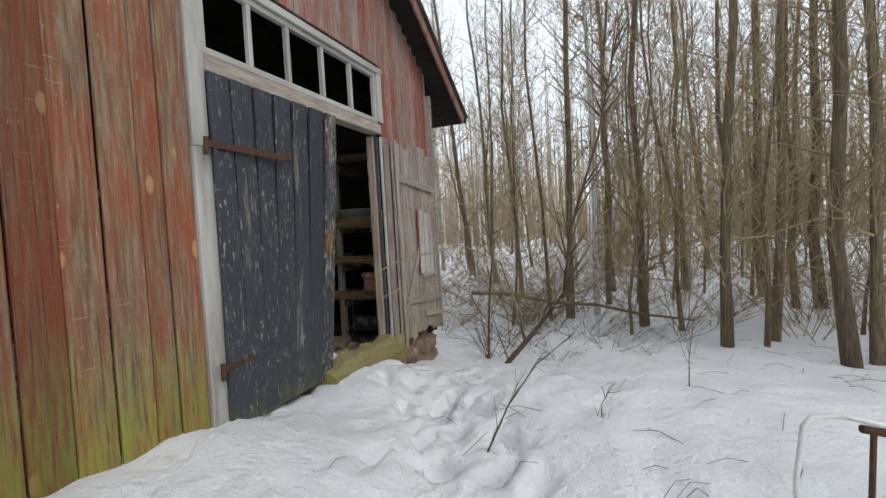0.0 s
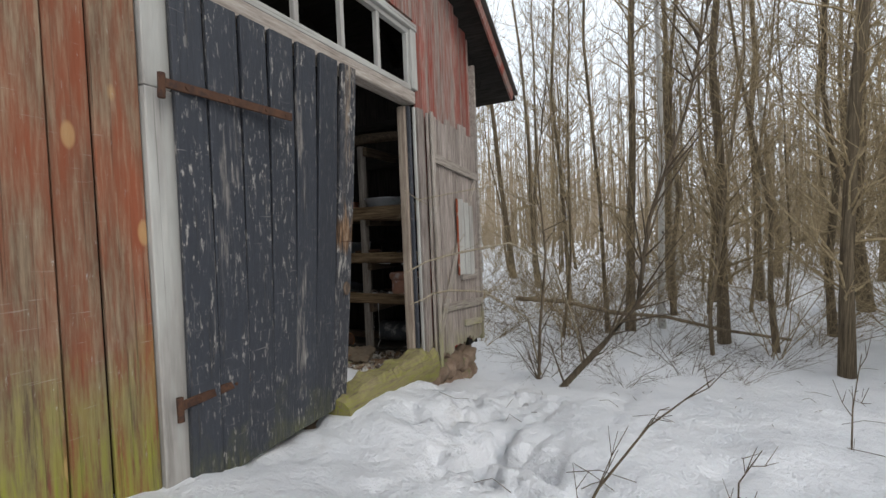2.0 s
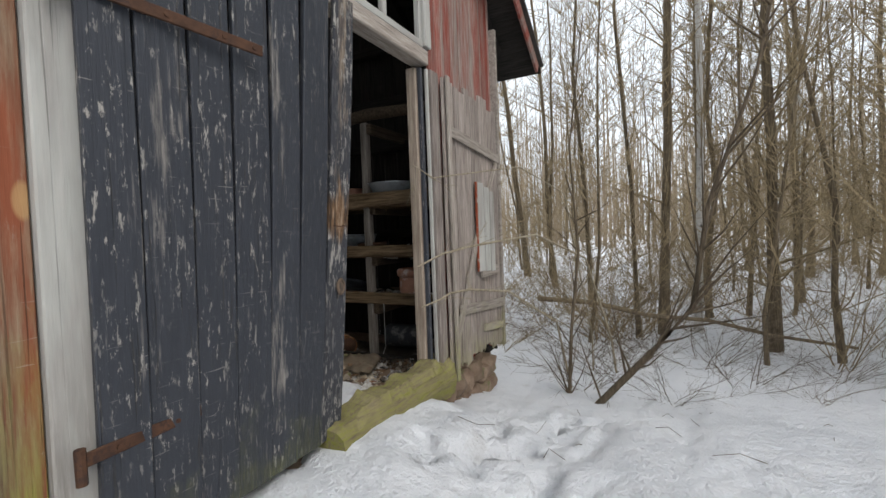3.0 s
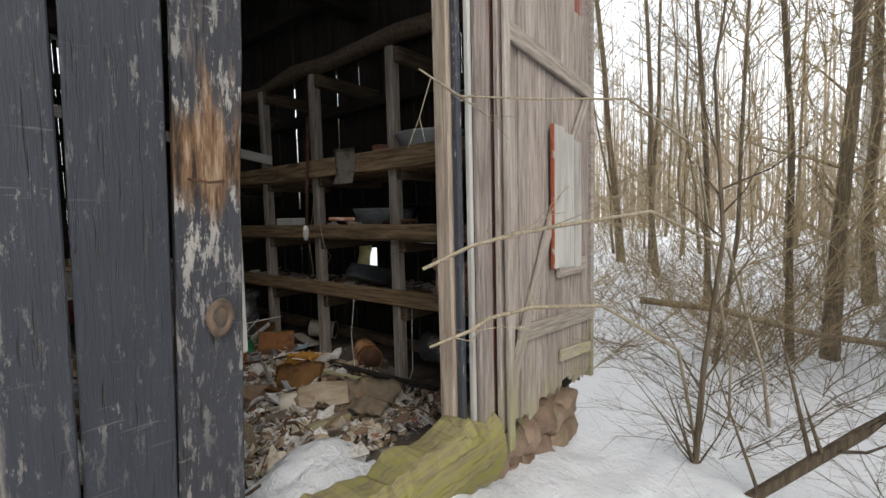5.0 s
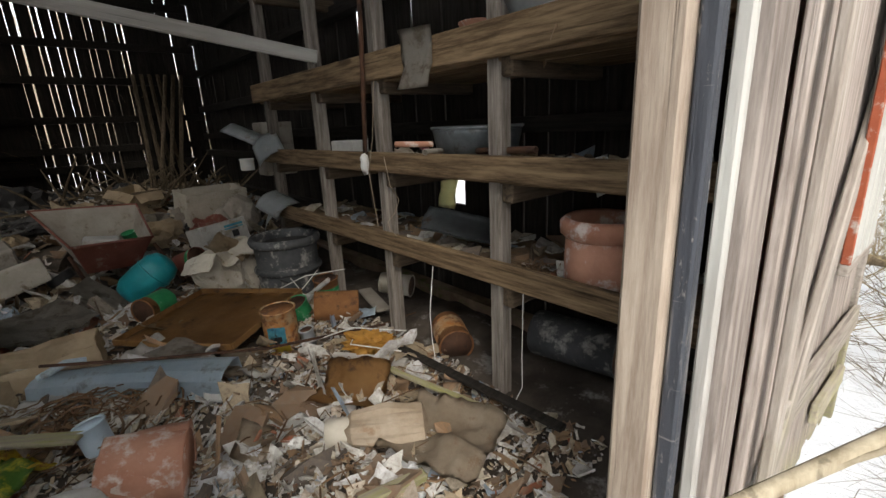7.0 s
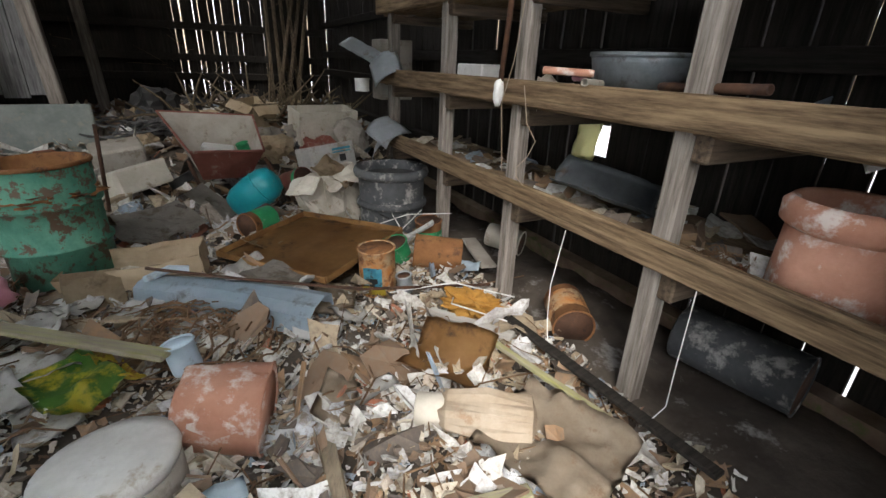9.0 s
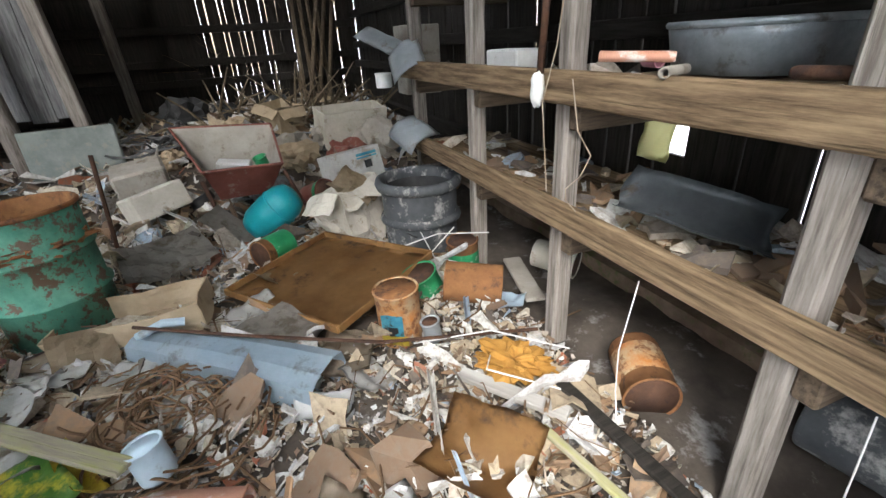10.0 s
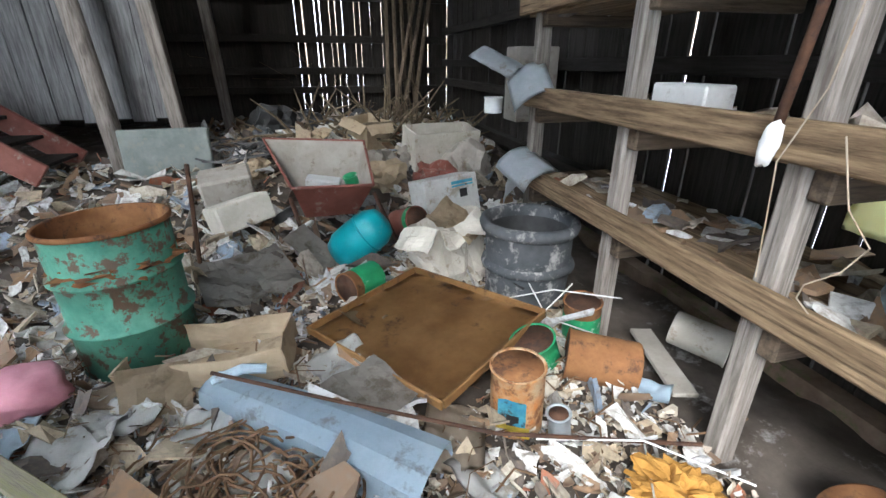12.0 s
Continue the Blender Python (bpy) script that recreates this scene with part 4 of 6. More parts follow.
def sheet(w, l, nx=10, ny=10, crumple=0.02, curl=0.0, seed=0, thick=0.003):
    """A thin sheet of board, cloth or tin, crumpled and curled, with thickness."""
    bm = bmesh.new()
    top = []
    for j in range(ny + 1):
        for i in range(nx + 1):
            x, y = (i / nx - 0.5) * w, (j / ny - 0.5) * l
            ex = 0.06 * w * noise.noise(Vector((y * 9, seed, 1))) if i in (0, nx) else 0
            z = crumple * (noise.noise(Vector((x * 7 + seed, y * 7, 0))) + 0.6 * noise.noise(Vector((x * 19, y * 19, seed)))) + curl * (2 * y / l) ** 2
            top.append(bm.verts.new((x + ex, y, z)))
    n = nx + 1
    for j in range(ny):
        for i in range(nx):
            bm.faces.new((top[j * n + i], top[j * n + i + 1], top[(j + 1) * n + i + 1], top[(j + 1) * n + i]))
    g = bmesh.ops.solidify(bm, geom=bm.faces[:], thickness=thick)
    return bm


def lump(rx, ry, rz, rough=0.25, seed=0, sub=3, freq=2.0):
    bm = bmesh.new()
    bmesh.ops.create_icosphere(bm, subdivisions=sub, radius=1)
    for v in bm.verts:
        v.co *= 1 + rough * noise.noise(v.co * freq + Vector((seed, 0, 0))) + rough * 0.5 * noise.noise(v.co * freq * 2.7 + Vector((0, seed, 0)))
    bmesh.ops.scale(bm, vec=(rx, ry, rz), verts=bm.verts)
    return bm


def carton(ob, material, w, d, h, t=0.006, flap=0.0, crush=0.0, seed=0, at=None):
    """An open carton of board panels under a thing: base, four sides and flaps, creased."""
    panels = [("base", (-w / 2, w / 2, -d / 2, d / 2, 0, t), None), ("side", (-w / 2, -w / 2 + t, -d / 2, d / 2, t, h), None), ("side", (w / 2 - t, w / 2, -d / 2, d / 2, t, h), None),
              ("side", (-w / 2 + t, w / 2 - t, -d / 2, -d / 2 + t, t, h), None), ("side", (-w / 2 + t, w / 2 - t, d / 2 - t, d / 2, t, h), None)]
    if flap:
        panels += [("flap", (-w / 2, w / 2, 0, flap, 0, t), pose(0, d / 2, h, -35)), ("flap", (-w / 2, w / 2, -flap, 0, 0, t), pose(0, -d / 2, h, 40)),
                   ("flap", (0, flap, -d / 2, d / 2, 0, t), pose(w / 2, 0, h, 0, 50, 0))]
    for name, size, m in panels:
        bm = bmesh.new()
        box(bm, *size, 0, m)
        bmesh.ops.subdivide_edges(bm, edges=bm.edges[:], cuts=5, use_grid_fill=True)
        for v in bm.verts:
            c = v.co * 6
            v.co += Vector((noise.noise(c + Vector((seed, 0, 0))), noise.noise(c + Vector((0, seed, 3))), noise.noise(c + Vector((5, 0, seed))))) * crush
            c = v.co * 15
            v.co += Vector((noise.noise(c + Vector((seed, 9, 0))), noise.noise(c + Vector((9, seed, 3))), noise.noise(c + Vector((5, 9, seed))))) * crush * 0.35
        part(name, bm, material, ob, at=at)


# ---- drum, barrow, tub ----
drum = holder("oil_drum", "green rust-flaked steel drum, open topped", "drum", pose(-5.58, 2.87, 0.0, 1.5, -1, 0))
R = 0.235
bm = lathe([(R, 0), (R, 0.2), (R + 0.018, 0.212), (R + 0.018, 0.222), (R, 0.235), (R, 0.42), (R + 0.018, 0.432), (R + 0.018, 0.442), (R, 0.455), (R, 0.63), (R - 0.004, 0.63), (R - 0.004, 0.44), (0.002, 0.44)], 40, 0.004)
part("body", bm, M_DRUM, drum, smooth=True)
bm = lathe([(R - 0.003, 0.625), (R + 0.010, 0.628), (R + 0.013, 0.64), (R + 0.006, 0.65), (R - 0.006, 0.645), (R - 0.008, 0.46)], 40, 0.003, 0, False)
part("rim", bm, M_RUST_LIGHT, drum, "rusted rolled rim", smooth=True)
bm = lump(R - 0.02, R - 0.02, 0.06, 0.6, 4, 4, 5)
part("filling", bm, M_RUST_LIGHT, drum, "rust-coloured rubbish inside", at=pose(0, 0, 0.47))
bm = bmesh.new()
tube(bm, [(-6.1, 3.02, 0.2), (-6.15, 3.05, 0.75)], 0.012, 6)
thing("iron_rod", bm, M_RUST, "thin dark iron rod standing beside drum", "rod")

barrow = holder("wheelbarrow", "red wheelbarrow tray tipped forward in rubbish", "wheelbarrow")


def quad_plate(bm, a, b, c, d, t=0.008):
    vs = [Vector(p) for p in (a, b, c, d)]
    n = (vs[1] - vs[0]).cross(vs[3] - vs[0]).normalized() * t
    lo = [bm.verts.new(v) for v in vs]
    hi = [bm.verts.new(v + n) for v in vs]
    bm.faces.new(lo[::-1])
    bm.faces.new(hi)
    for i in range(4):
        bm.faces.new((lo[i], lo[(i + 1) % 4], hi[(i + 1) % 4], hi[i]))


BL, BR_, FL, FR = (-7.09, 3.32, 0.73), (-7.12, 4.05, 0.68), (-6.60, 3.52, 0.47), (-6.68, 4.07, 0.44)
GL, GR, HL, HR = (-6.72, 3.58, 0.22), (-6.79, 3.94, 0.20), (-6.98, 3.55, 0.26), (-7.02, 3.92, 0.25)
bm = bmesh.new()
quad_plate(bm, FL, FR, GR, GL)
part("front_panel", bm, M_DRED, barrow, "dull red front panel")
for q in ((BL, HL, HR, BR_), (BL, FL, GL, HL), (FR, BR_, HR, GR), (GL, GR, HR, HL)):
    bm = bmesh.new()
    quad_plate(bm, *q)
    part("tray_panel", bm, M_GREYCARD, barrow, "dusty grey tray panel")
bm = bmesh.new()
tube(bm, [FL, FR], 0.012, 6)
tube(bm, [BL, BR_], 0.010, 6)
tube(bm, [BL, FL], 0.010, 6)
tube(bm, [BR_, FR], 0.010, 6)
part("rolled_edge", bm, M_DRED, barrow)
for u, v in (((-6.62, 3.5, 0.4), (-6.4, 3.6, 0.08)), ((-6.7, 4.07, 0.38), (-6.45, 4.2, 0.06))):
    bm = bmesh.new()
    tube(bm, [u, v], 0.016, 6)
    part("leg", bm, M_RUST, barrow, "rusty tube leg")
bm = bmesh.new()
box(bm, -0.12, 0.12, -0.06, 0.06, 0, 0.06, 0.01)
thing("white_packet", bm, M_PLASTIC, "soiled white packet lying in barrow tray", "packet", at=pose(-6.82, 3.72, 0.42, 5, 8, 82))
bm = lathe(vessel(0.05, 0.07), 20)
thing("small_tin", bm, M_GREEN, "small green tin lying in barrow tray", "tin", smooth=True, at=pose(-6.82, 3.93, 0.42, 15, 10, 0))

tub = holder("mortar_tub", "dusty dark ribbed tub beside rack post", "tub", pose(-5.69, 4.83, -0.04))
part("body", lathe([(0.225, 0), (0.235, 0.22), (0.236, 0.27), (0.243, 0.46)], 40, 0.006, 0, False), M_RUBBER, tub, smooth=True)
# Near-black lining and filling carry the shade inside the tub as colour.
part("lining", lathe([(0.232, 0.46), (0.21, 0.06), (0.002, 0.05)], 36, 0, 0, False), M_HOSE, tub, "dark lining, shade inside the tub put into its colour", smooth=True)
part("hoop", lathe([(0.236, 0.225), (0.258, 0.235), (0.262, 0.25), (0.256, 0.268), (0.238, 0.28)], 40, 0.006, 0, False), M_RUBBER, tub, "thick moulded hoop", smooth=True)
part("rim", lathe([(0.243, 0.44), (0.268, 0.452), (0.276, 0.475), (0.266, 0.502), (0.245, 0.51), (0.228, 0.495), (0.226, 0.44)], 40, 0.007, 0, False), M_RUBBER, tub, "thick worn rim", smooth=True)

part("filling", lump(0.2, 0.2, 0.05, 0.5, 6, 3, 4), M_HOSE, tub, "dark lump added for the shade inside the tub", at=pose(0, 0, 0.2))

# ---- big boxes and sacks ----
carton(holder("foam_box", "dusty cream foam box standing on edge", "box", pose(-7.95, 4.85, 0.14, 0, 6, 8)), M_CREAM, 0.42, 0.66, 0.52, 0.02, 0, 0.012, 2)
bm = lump(0.17, 0.22, 0.24, 0.35, 9)
thing("plastic_bag", bm, M_GREYCARD, "crumpled grey plastic bag beside box", "bag", at=pose(-7.62, 5.05, 0.33))
bm = bmesh.new()
box(bm, -0.14, 0.14, -0.22, 0.22, 0, 0.30, 0.006)
ob = thing("packing_box", bm, M_PAPER, "grey and white printed packing carton, tilted", "box", at=pose(-6.70, 4.62, 0.16, 4, -12, 14))
bm = bmesh.new()
box(bm, 0.141, 0.146, 0.06, 0.12, 0.14, 0.2)
part("window_hole", bm, M_HOSE, ob, "dark printed square")
bm = bmesh.new()
for z in (0.24, 0.22, 0.25):
    box(bm, 0.141, 0.145, 0.0, 0.18, z, z + 0.012)
part("print", bm, M_BLUE_LABEL, ob, "faded blue print bars")
sack = holder("torn_carton", "torn crumpled pale carton slumped on floor", "carton", pose(-5.95, 4.47, 0.0, 6, -10, 32))
carton(sack, M_CREAM, 0.30, 0.36, 0.40, 0.008, 0.15, 0.05, 5)
bm = sheet(0.30, 0.26, 10, 10, 0.06, 0.05, 8)
part("flap", bm, M_CARD, sack, "torn brown flap", at=pose(0.08, 0.02, 0.36, 10, 40, 20))
bm = bmesh.new()
box(bm, -0.16, 0.16, -0.2, 0.2, 0, 0.2, 0.012)
thing("cream_block", bm, M_CREAM, "grubby cream block under the rubbish", "block", at=pose(-6.95, 3.12, 0.12, 8, -14, 30))
bm = bmesh.new()
box(bm, -0.17, 0.17, -0.2, 0.2, 0, 0.3, 0.02)
thing("cardboard_box", bm, M_GREYCARD, "dusty closed cardboard box behind drum", "box", at=pose(-7.5, 2.95, 0.12, 6, 8, 12))
carton(holder("cardboard_box", "open brown carton behind wheelbarrow", "box", pose(-8.6, 4.2, 0.40, 3, 8, 30)), M_CARD, 0.4, 0.3, 0.28, 0.008, 0.12, 0.02, 12)
bm = lump(0.16, 0.2, 0.13, 0.5, 3)
thing("paper_wad", bm, M_CARD, "crumpled tan paper wad", "paper", at=pose(-7.55, 4.25, 0.3))

# jugs and cans
jug = holder("jug", "turquoise plastic jug lying on its side", "jug", pose(-6.30, 3.93, 0.19, -52, 14, 0))
bm = lathe([(0.03, -0.2), (0.10, -0.19), (0.13, -0.13), (0.14, 0.0), (0.13, 0.13), (0.10, 0.19), (0.05, 0.21)], 32)
part("body", bm, M_TURQ, jug, smooth=True)
bm = bmesh.new()
tube(bm, [(0.138 * math.cos(a), 0.138 * math.sin(a), 0.06) for a in np.linspace(0, 6.283, 25)], 0.006, 6)
part("band", bm, M_TURQ, jug)


def can(name, label, x, y, z, r, h, at_rot, body, inner, band=None, bands=(0.2, 0.8), wob=0.002, cat="can"):
    ob = holder(name, label, cat, pose(x, y, z, *at_rot))
    part("body", lathe(vessel(r, h), 28, wob, x), body, ob, smooth=True)
    bm = lathe([(r - 0.0055, h - 0.002), (r - 0.006, 0.02), (0.003, 0.018)], 24)
    part("inside", bm, inner, ob, "rusted inside", smooth=True)
    if band:
        bm = lathe([(r + 0.0012, h * bands[0]), (r + 0.002, h * (bands[0] + 0.01)), (r + 0.002, h * (bands[1] - 0.01)), (r + 0.0012, h * bands[1])], 28, wob, x)
        bmesh.ops.delete(bm, geom=[f for f in bm.faces if len(f.verts) > 4], context="FACES_ONLY")
        part("label_band", bm, band, ob, "faded printed label", smooth=True)
    return ob


pc = can("paint_can", "rusty open paint can with torn orange label", -4.75, 4.39, -0.005, 0.098, 0.26, (2, 0, 0), M_CAN, M_RUST_LIGHT)
bm = sheet(0.10, 0.10, 6, 6, 0.012, 0.0, 3)
part("torn_patch", bm, M_BLUE_LABEL, pc, "torn blue patch of label", at=pose(0.086, -0.055, 0.13, 90, 0, 57))
# Black sheet on the unbroken side: the hole's shade is only its colour.
bm = sheet(0.045, 0.05, 5, 5, 0.006, 0.0, 13)
part("hole", bm, M_HOSE, pc, "dark patch standing in for a rust hole", at=pose(0.093, -0.055, 0.10, 90, 0, 57))
bm = sheet(0.12, 0.05, 6, 5, 0.004, 0.0, 5)
part("torn_patch", bm, M_YELLOW, pc, "yellow remains of label", at=pose(0.088, -0.052, 0.05, 90, 0, 57))
can("rusty_pail", "brown rusty pail lying on its side", -4.83, 4.96, 0.075, 0.105, 0.29, (0, 86, -119), M_RUST_LIGHT, M_RUST, cat="pail")
can("paint_can", "green labelled open can half rusted", -5.21, 4.92, -0.01, 0.088, 0.21, (4, 3, 0), M_RUST_LIGHT, M_RUST, M_GREEN, (0.05, 0.72))
can("paint_can", "green labelled can lying on its side", -5.92, 3.98, 0.10, 0.088, 0.22, (0, 90, -50), M_RUST_LIGHT, M_RUST, M_GREEN, (0.0, 0.75))
can("paint_can", "whitish spattered can lying under rack", -5.02, 5.28, 0.11, 0.08, 0.24, (0, 95, 35), M_CREAM, M_RUST)
can("paint_can", "red brown can tipped behind jug", -6.62, 4.22, 0.16, 0.095, 0.24, (0, 70, 30), M_DRED, M_RUST, M_GREEN, (0.78, 0.98))
can("paint_can", "rusty can with yellow spill under rack", -4.13, 5.16, 0.085, 0.095, 0.25, (0, 94, -28), M_RUST_LIGHT, M_RUST, M_CAN, (0.2, 0.75))
can("metal_drum", "dark drum with yellow stains under rack", -3.62, 5.38, 0.14, 0.12, 0.45, (0, 90, 10), M_RUBBER, M_RUST, None, (0.45, 0.6), 0.004, "drum")
can("clay_pot", "broken terracotta pot with pale crust lying in litter", -4.02, 3.47, 0.11, 0.135, 0.26, (0, 96, 70), M_CLAY, M_CLAY, None, wob=0.03, cat="pot")
can("enamel_mug", "grey enamel mug standing in litter", -4.62, 4.50, 0.03, 0.04, 0.10, (8, 0, 0), M_ZINC, M_RUST, cat="mug")
can("plastic_cup", "pale blue plastic cup on lath end", -4.31, 3.47, 0.06, 0.055, 0.12, (10, -8, 0), M_BLUEPL, M_BLUEPL, cat="cup")
can("green_basin", "dark green bowl beside the jug", -5.05, 4.62, 0.02, 0.10, 0.12, (20, 0, 0), M_GREEN, M_RUST, cat="bowl")
can("black_pan", "black pan lying in the rubbish", -7.05, 3.42, 0.12, 0.10, 0.07, (25, -10, 0), M_HOSE, M_HOSE, cat="pan")

# tray and boards
tray = holder("rusty_tray", "large rusted sheet steel tray on floor", "tray", pose(-5.37, 4.17, 0.075, 4, -3, 35))
bm = sheet(0.88, 0.76, 14, 12, 0.012, 0.0, 2, 0.004)
part("sheet", bm, M_TRAY, tray, smooth=True)
for x0, x1, y0, y1 in ((-0.44, 0.44, -0.385, -0.372), (-0.44, 0.44, 0.372, 0.385), (-0.445, -0.432, -0.37, 0.37), (0.432, 0.445, -0.37, 0.37)):
    bm = bmesh.new()
    box(bm, x0, x1, y0, y1, -0.005, 0.035, 0.003)
    part("lip", bm, M_TRAY, tray)
cb = holder("cardboard_trough", "long folded open cardboard box", "carton", pose(-5.34, 3.24, 0.02, 4, -6, 84))
carton(cb, M_CARD, 0.66, 0.28, 0.14, 0.006, 0.0, 0.035, 6)
part("flap", sheet(0.24, 0.2, 8, 8, 0.02, 0.03, 4), M_CARD, cb, "bent corner flap", at=pose(-0.16, -0.20, 0.08, 52, 14, 20))
bm = sheet(0.6, 0.5, 12, 12, 0.03, 0.03, 17, 0.006)
thing("board_sheet", bm, M_GREYCARD, "flat grubby grey board on floor", "board", at=pose(-6.1, 3.25, 0.09, 3, 2, 20))
bm = sheet(0.34, 0.22, 8, 8, 0.015, 0.01, 18, 0.006)
thing("board_sheet", bm, M_GREYCARD, "small grey board leaning in litter", "board", at=pose(-6.35, 3.62, 0.12, 10, 40, 60))
bm = sheet(0.3, 0.26, 8, 8, 0.015, 0.01, 19, 0.006)
thing("board_sheet", bm, M_GREYCARD, "small tan board lying on papers", "board", at=pose(-4.95, 3.86, 0.08, 3, 5, 30))

# pale blue fender
fender = holder("fender", "pale blue bent sheet metal fender with scuffs", "fender", pose(-4.84, 3.64, 0.075, 0, 0, 50))
bm = bmesh.new()
prof = [(-0.11, -0.06), (-0.095, 0.03), (-0.04, 0.055), (0.05, 0.06), (0.10, 0.045), (0.12, -0.03)]
rings = []
for i in range(15):
    f = i / 14
    xx = (f - 0.5) * 1.0
    sc = 0.7 + 0.45 * f + 0.03 * noise.noise(Vector((f * 9, 0, 0)))
    rings.append([bm.verts.new((xx + 0.03 * noise.noise(Vector((f * 5, p, 2))), p * sc, q * sc + 0.02 * math.sin(f * 3.1) - 0.02)) for p, q in prof])
for a, b in zip(rings, rings[1:]):
    for i in range(5):
        bm.faces.new((a[i], b[i], b[i + 1], a[i + 1]))
bmesh.ops.solidify(bm, geom=bm.faces[:], thickness=0.004)
part("shell", bm, M_BLUEPL, fender)
bm = bmesh.new()
tube(bm, [(-0.46, -0.02, 0.03), (-0.36, 0.04, 0.08), (-0.3, 0.10, 0.06)], 0.02, 8)
part("bracket", bm, M_BLUEPL, fender)

# wire nest, cables, straps
def tangle(bm, c, r, n, thick, seed, flat=0.5, turns=7):
    rnd = random.Random(seed)
    for _ in range(n):
        rr = r * rnd.uniform(0.45, 1.0)
        a0, tilt = rnd.uniform(0, 6.28), rnd.uniform(-0.5, 0.5)
        off = Vector((rnd.uniform(-r, r), rnd.uniform(-r, r), 0)) * 0.8
        span = rnd.uniform(1.0, 3.6)
        pts = [Vector(c) + off + Vector((rr * math.cos(a0 + span * k / 12), rr * math.sin(a0 + span * k / 12), r * flat * (0.3 + 0.5 * abs(noise.noise(Vector((k * 0.3, seed + rr * 40, a0))))) + tilt * rr * 0.3 * math.cos(a0 + span * k / 12))) for k in range(13)]
        tube(bm, pts, thick, 4, False)


bm = bmesh.new()
tangle(bm, (-4.60, 3.44, 0.02), 0.24, 46, 0.005, 3)
thing("wire_nest", bm, M_WIRE, "tangled nest of rusty wire and straw", "wire", kind="stuff")
bm = bmesh.new()
tangle(bm, (-8.5, 3.2, 0.35), 0.55, 22, 0.012, 9, 0.5)
thing("hose_coil", bm, M_HOSE, "heap of black hoses and cables", "hose", kind="stuff")
bm = bmesh.new()
for pts in ([(-5.5, 4.55, 0.08), (-5.3, 4.8, 0.22), (-5.05, 5.0, 0.28)], [(-5.55, 4.75, 0.2), (-5.25, 4.75, 0.1), (-4.95, 4.95, 0.12)], [(-5.2, 4.6, 0.06), (-5.3, 4.9, 0.24)], [(-4.6, 4.4, 0.05), (-4.45, 4.7, 0.12), (-4.25, 4.95, 0.08)], [(-4.5, 4.75, 0.06), (-4.2, 4.55, 0.16), (-4.05, 4.85, 0.05)]):
    tube(bm, pts, 0.0036, 5)
thing("white_straps", bm, M_PLASTIC, "tangled white plastic strapping", "strap", kind="stuff")
bm = bmesh.new()
tube(bm, [(-5.04, 3.3, 0.2), (-4.85, 3.74, 0.14), (-4.62, 4.26, 0.09), (-4.42, 4.91, 0.08)], 0.008, 6)
thing("iron_rod", bm, M_RUST, "long thin rusty rod on litter", "rod")
bm = bmesh.new()
tube(bm, [(-3.93, 4.92, 0.56), (-3.95, 4.90, 0.3), (-3.93, 4.89, 0.15), (-3.9, 4.88, 0.06)], 0.0022, 5)
thing("cord", bm, M_PLASTIC, "white cord hanging from rack board", "cord")
bm = bmesh.new()
tube(bm, [(-3.35, 4.93, 0.56), (-3.33, 4.9, 0.3), (-3.32, 4.89, 0.15), (-3.36, 4.88, 0.05)], 0.002, 5)
thing("cord", bm, M_PLASTIC, "white cord hanging from rack board", "cord")
bm = bmesh.new()
tube(bm, [(-4.32, 4.93, 1.1), (-4.25, 4.91, 0.95), (-4.19, 4.92, 0.88), (-4.22, 4.91, 0.81), (-4.28, 4.9, 0.75), (-4.30, 4.92, 0.70), (-4.28, 4.95, 0.66)], 0.0022, 5)
thing("cord", bm, M_TAN, "thin cord dangling from shelf board", "cord")
bm = bmesh.new()
tube(bm, [(-4.36, 4.93, 1.5), (-4.37, 4.9, 1.2), (-4.44, 4.9, 1.02), (-4.42, 4.92, 0.7)], 0.0022, 5)
thing("cord", bm, M_TAN, "thin cord dangling from shelf board", "cord")

# foreground litter things
roll = holder("paper_roll", "stained cream paper roll lying on floor", "roll", pose(-3.76, 4.18, 0.05, 0, 88, 56))
part("core", lathe([(0.055, 0), (0.06, 0.005), (0.062, 0.1), (0.045, 0.102), (0.044, 0.01)], 24, 0.002), M_CREAM, roll, smooth=True)
part("wrapping", lathe([(0.05, 0.08), (0.078, 0.11), (0.082, 0.25), (0.07, 0.40), (0.01, 0.42)], 24, 0.03, 5), M_TAN, roll, "torn stained wrapping")
bm = sheet(0.42, 0.36, 16, 16, 0.07, 0.03, 31)
thing("sacking", bm, M_TAN, "crumpled tan sacking on floor", "sack", smooth=True, at=pose(-3.42, 4.52, 0.05, 8, 0, 20))
bent = holder("rusty_plate", "bent rusty sheet metal plate", "plate", pose(-3.96, 4.42, 0.055, 24, 0, 35))
part("plate", sheet(0.34, 0.26, 12, 12, 0.05, 0.08, 33, 0.004), M_TRAY, bent, smooth=True)
bm = lump(0.13, 0.09, 0.05, 0.7, 5, 4, 4)
thing("foam_lump", bm, M_ORANGE, "torn orange foam lump", "foam", at=pose(-4.27, 4.70, 0.09, 0, 0, 40))


def lath(name, label, a, b, w, t, material, cat="lath"):
    a, b = Vector(a), Vector(b)
    bm = bmesh.new()
    ln = (b - a).length
    box(bm, -t / 2, t / 2, 0, ln, -w / 2, w / 2, 0.004)
    d = b - a
    m = Matrix.Translation(a) @ pose(0, 0, 0, 0, 0, math.degrees(math.atan2(-d.x, d.y))) @ pose(0, 0, 0, math.degrees(math.atan2(d.z, math.hypot(d.x, d.y))), 90 if name != "hanging_batten" else 0, 0)
    return thing(name, bm, material, label, cat, at=m)


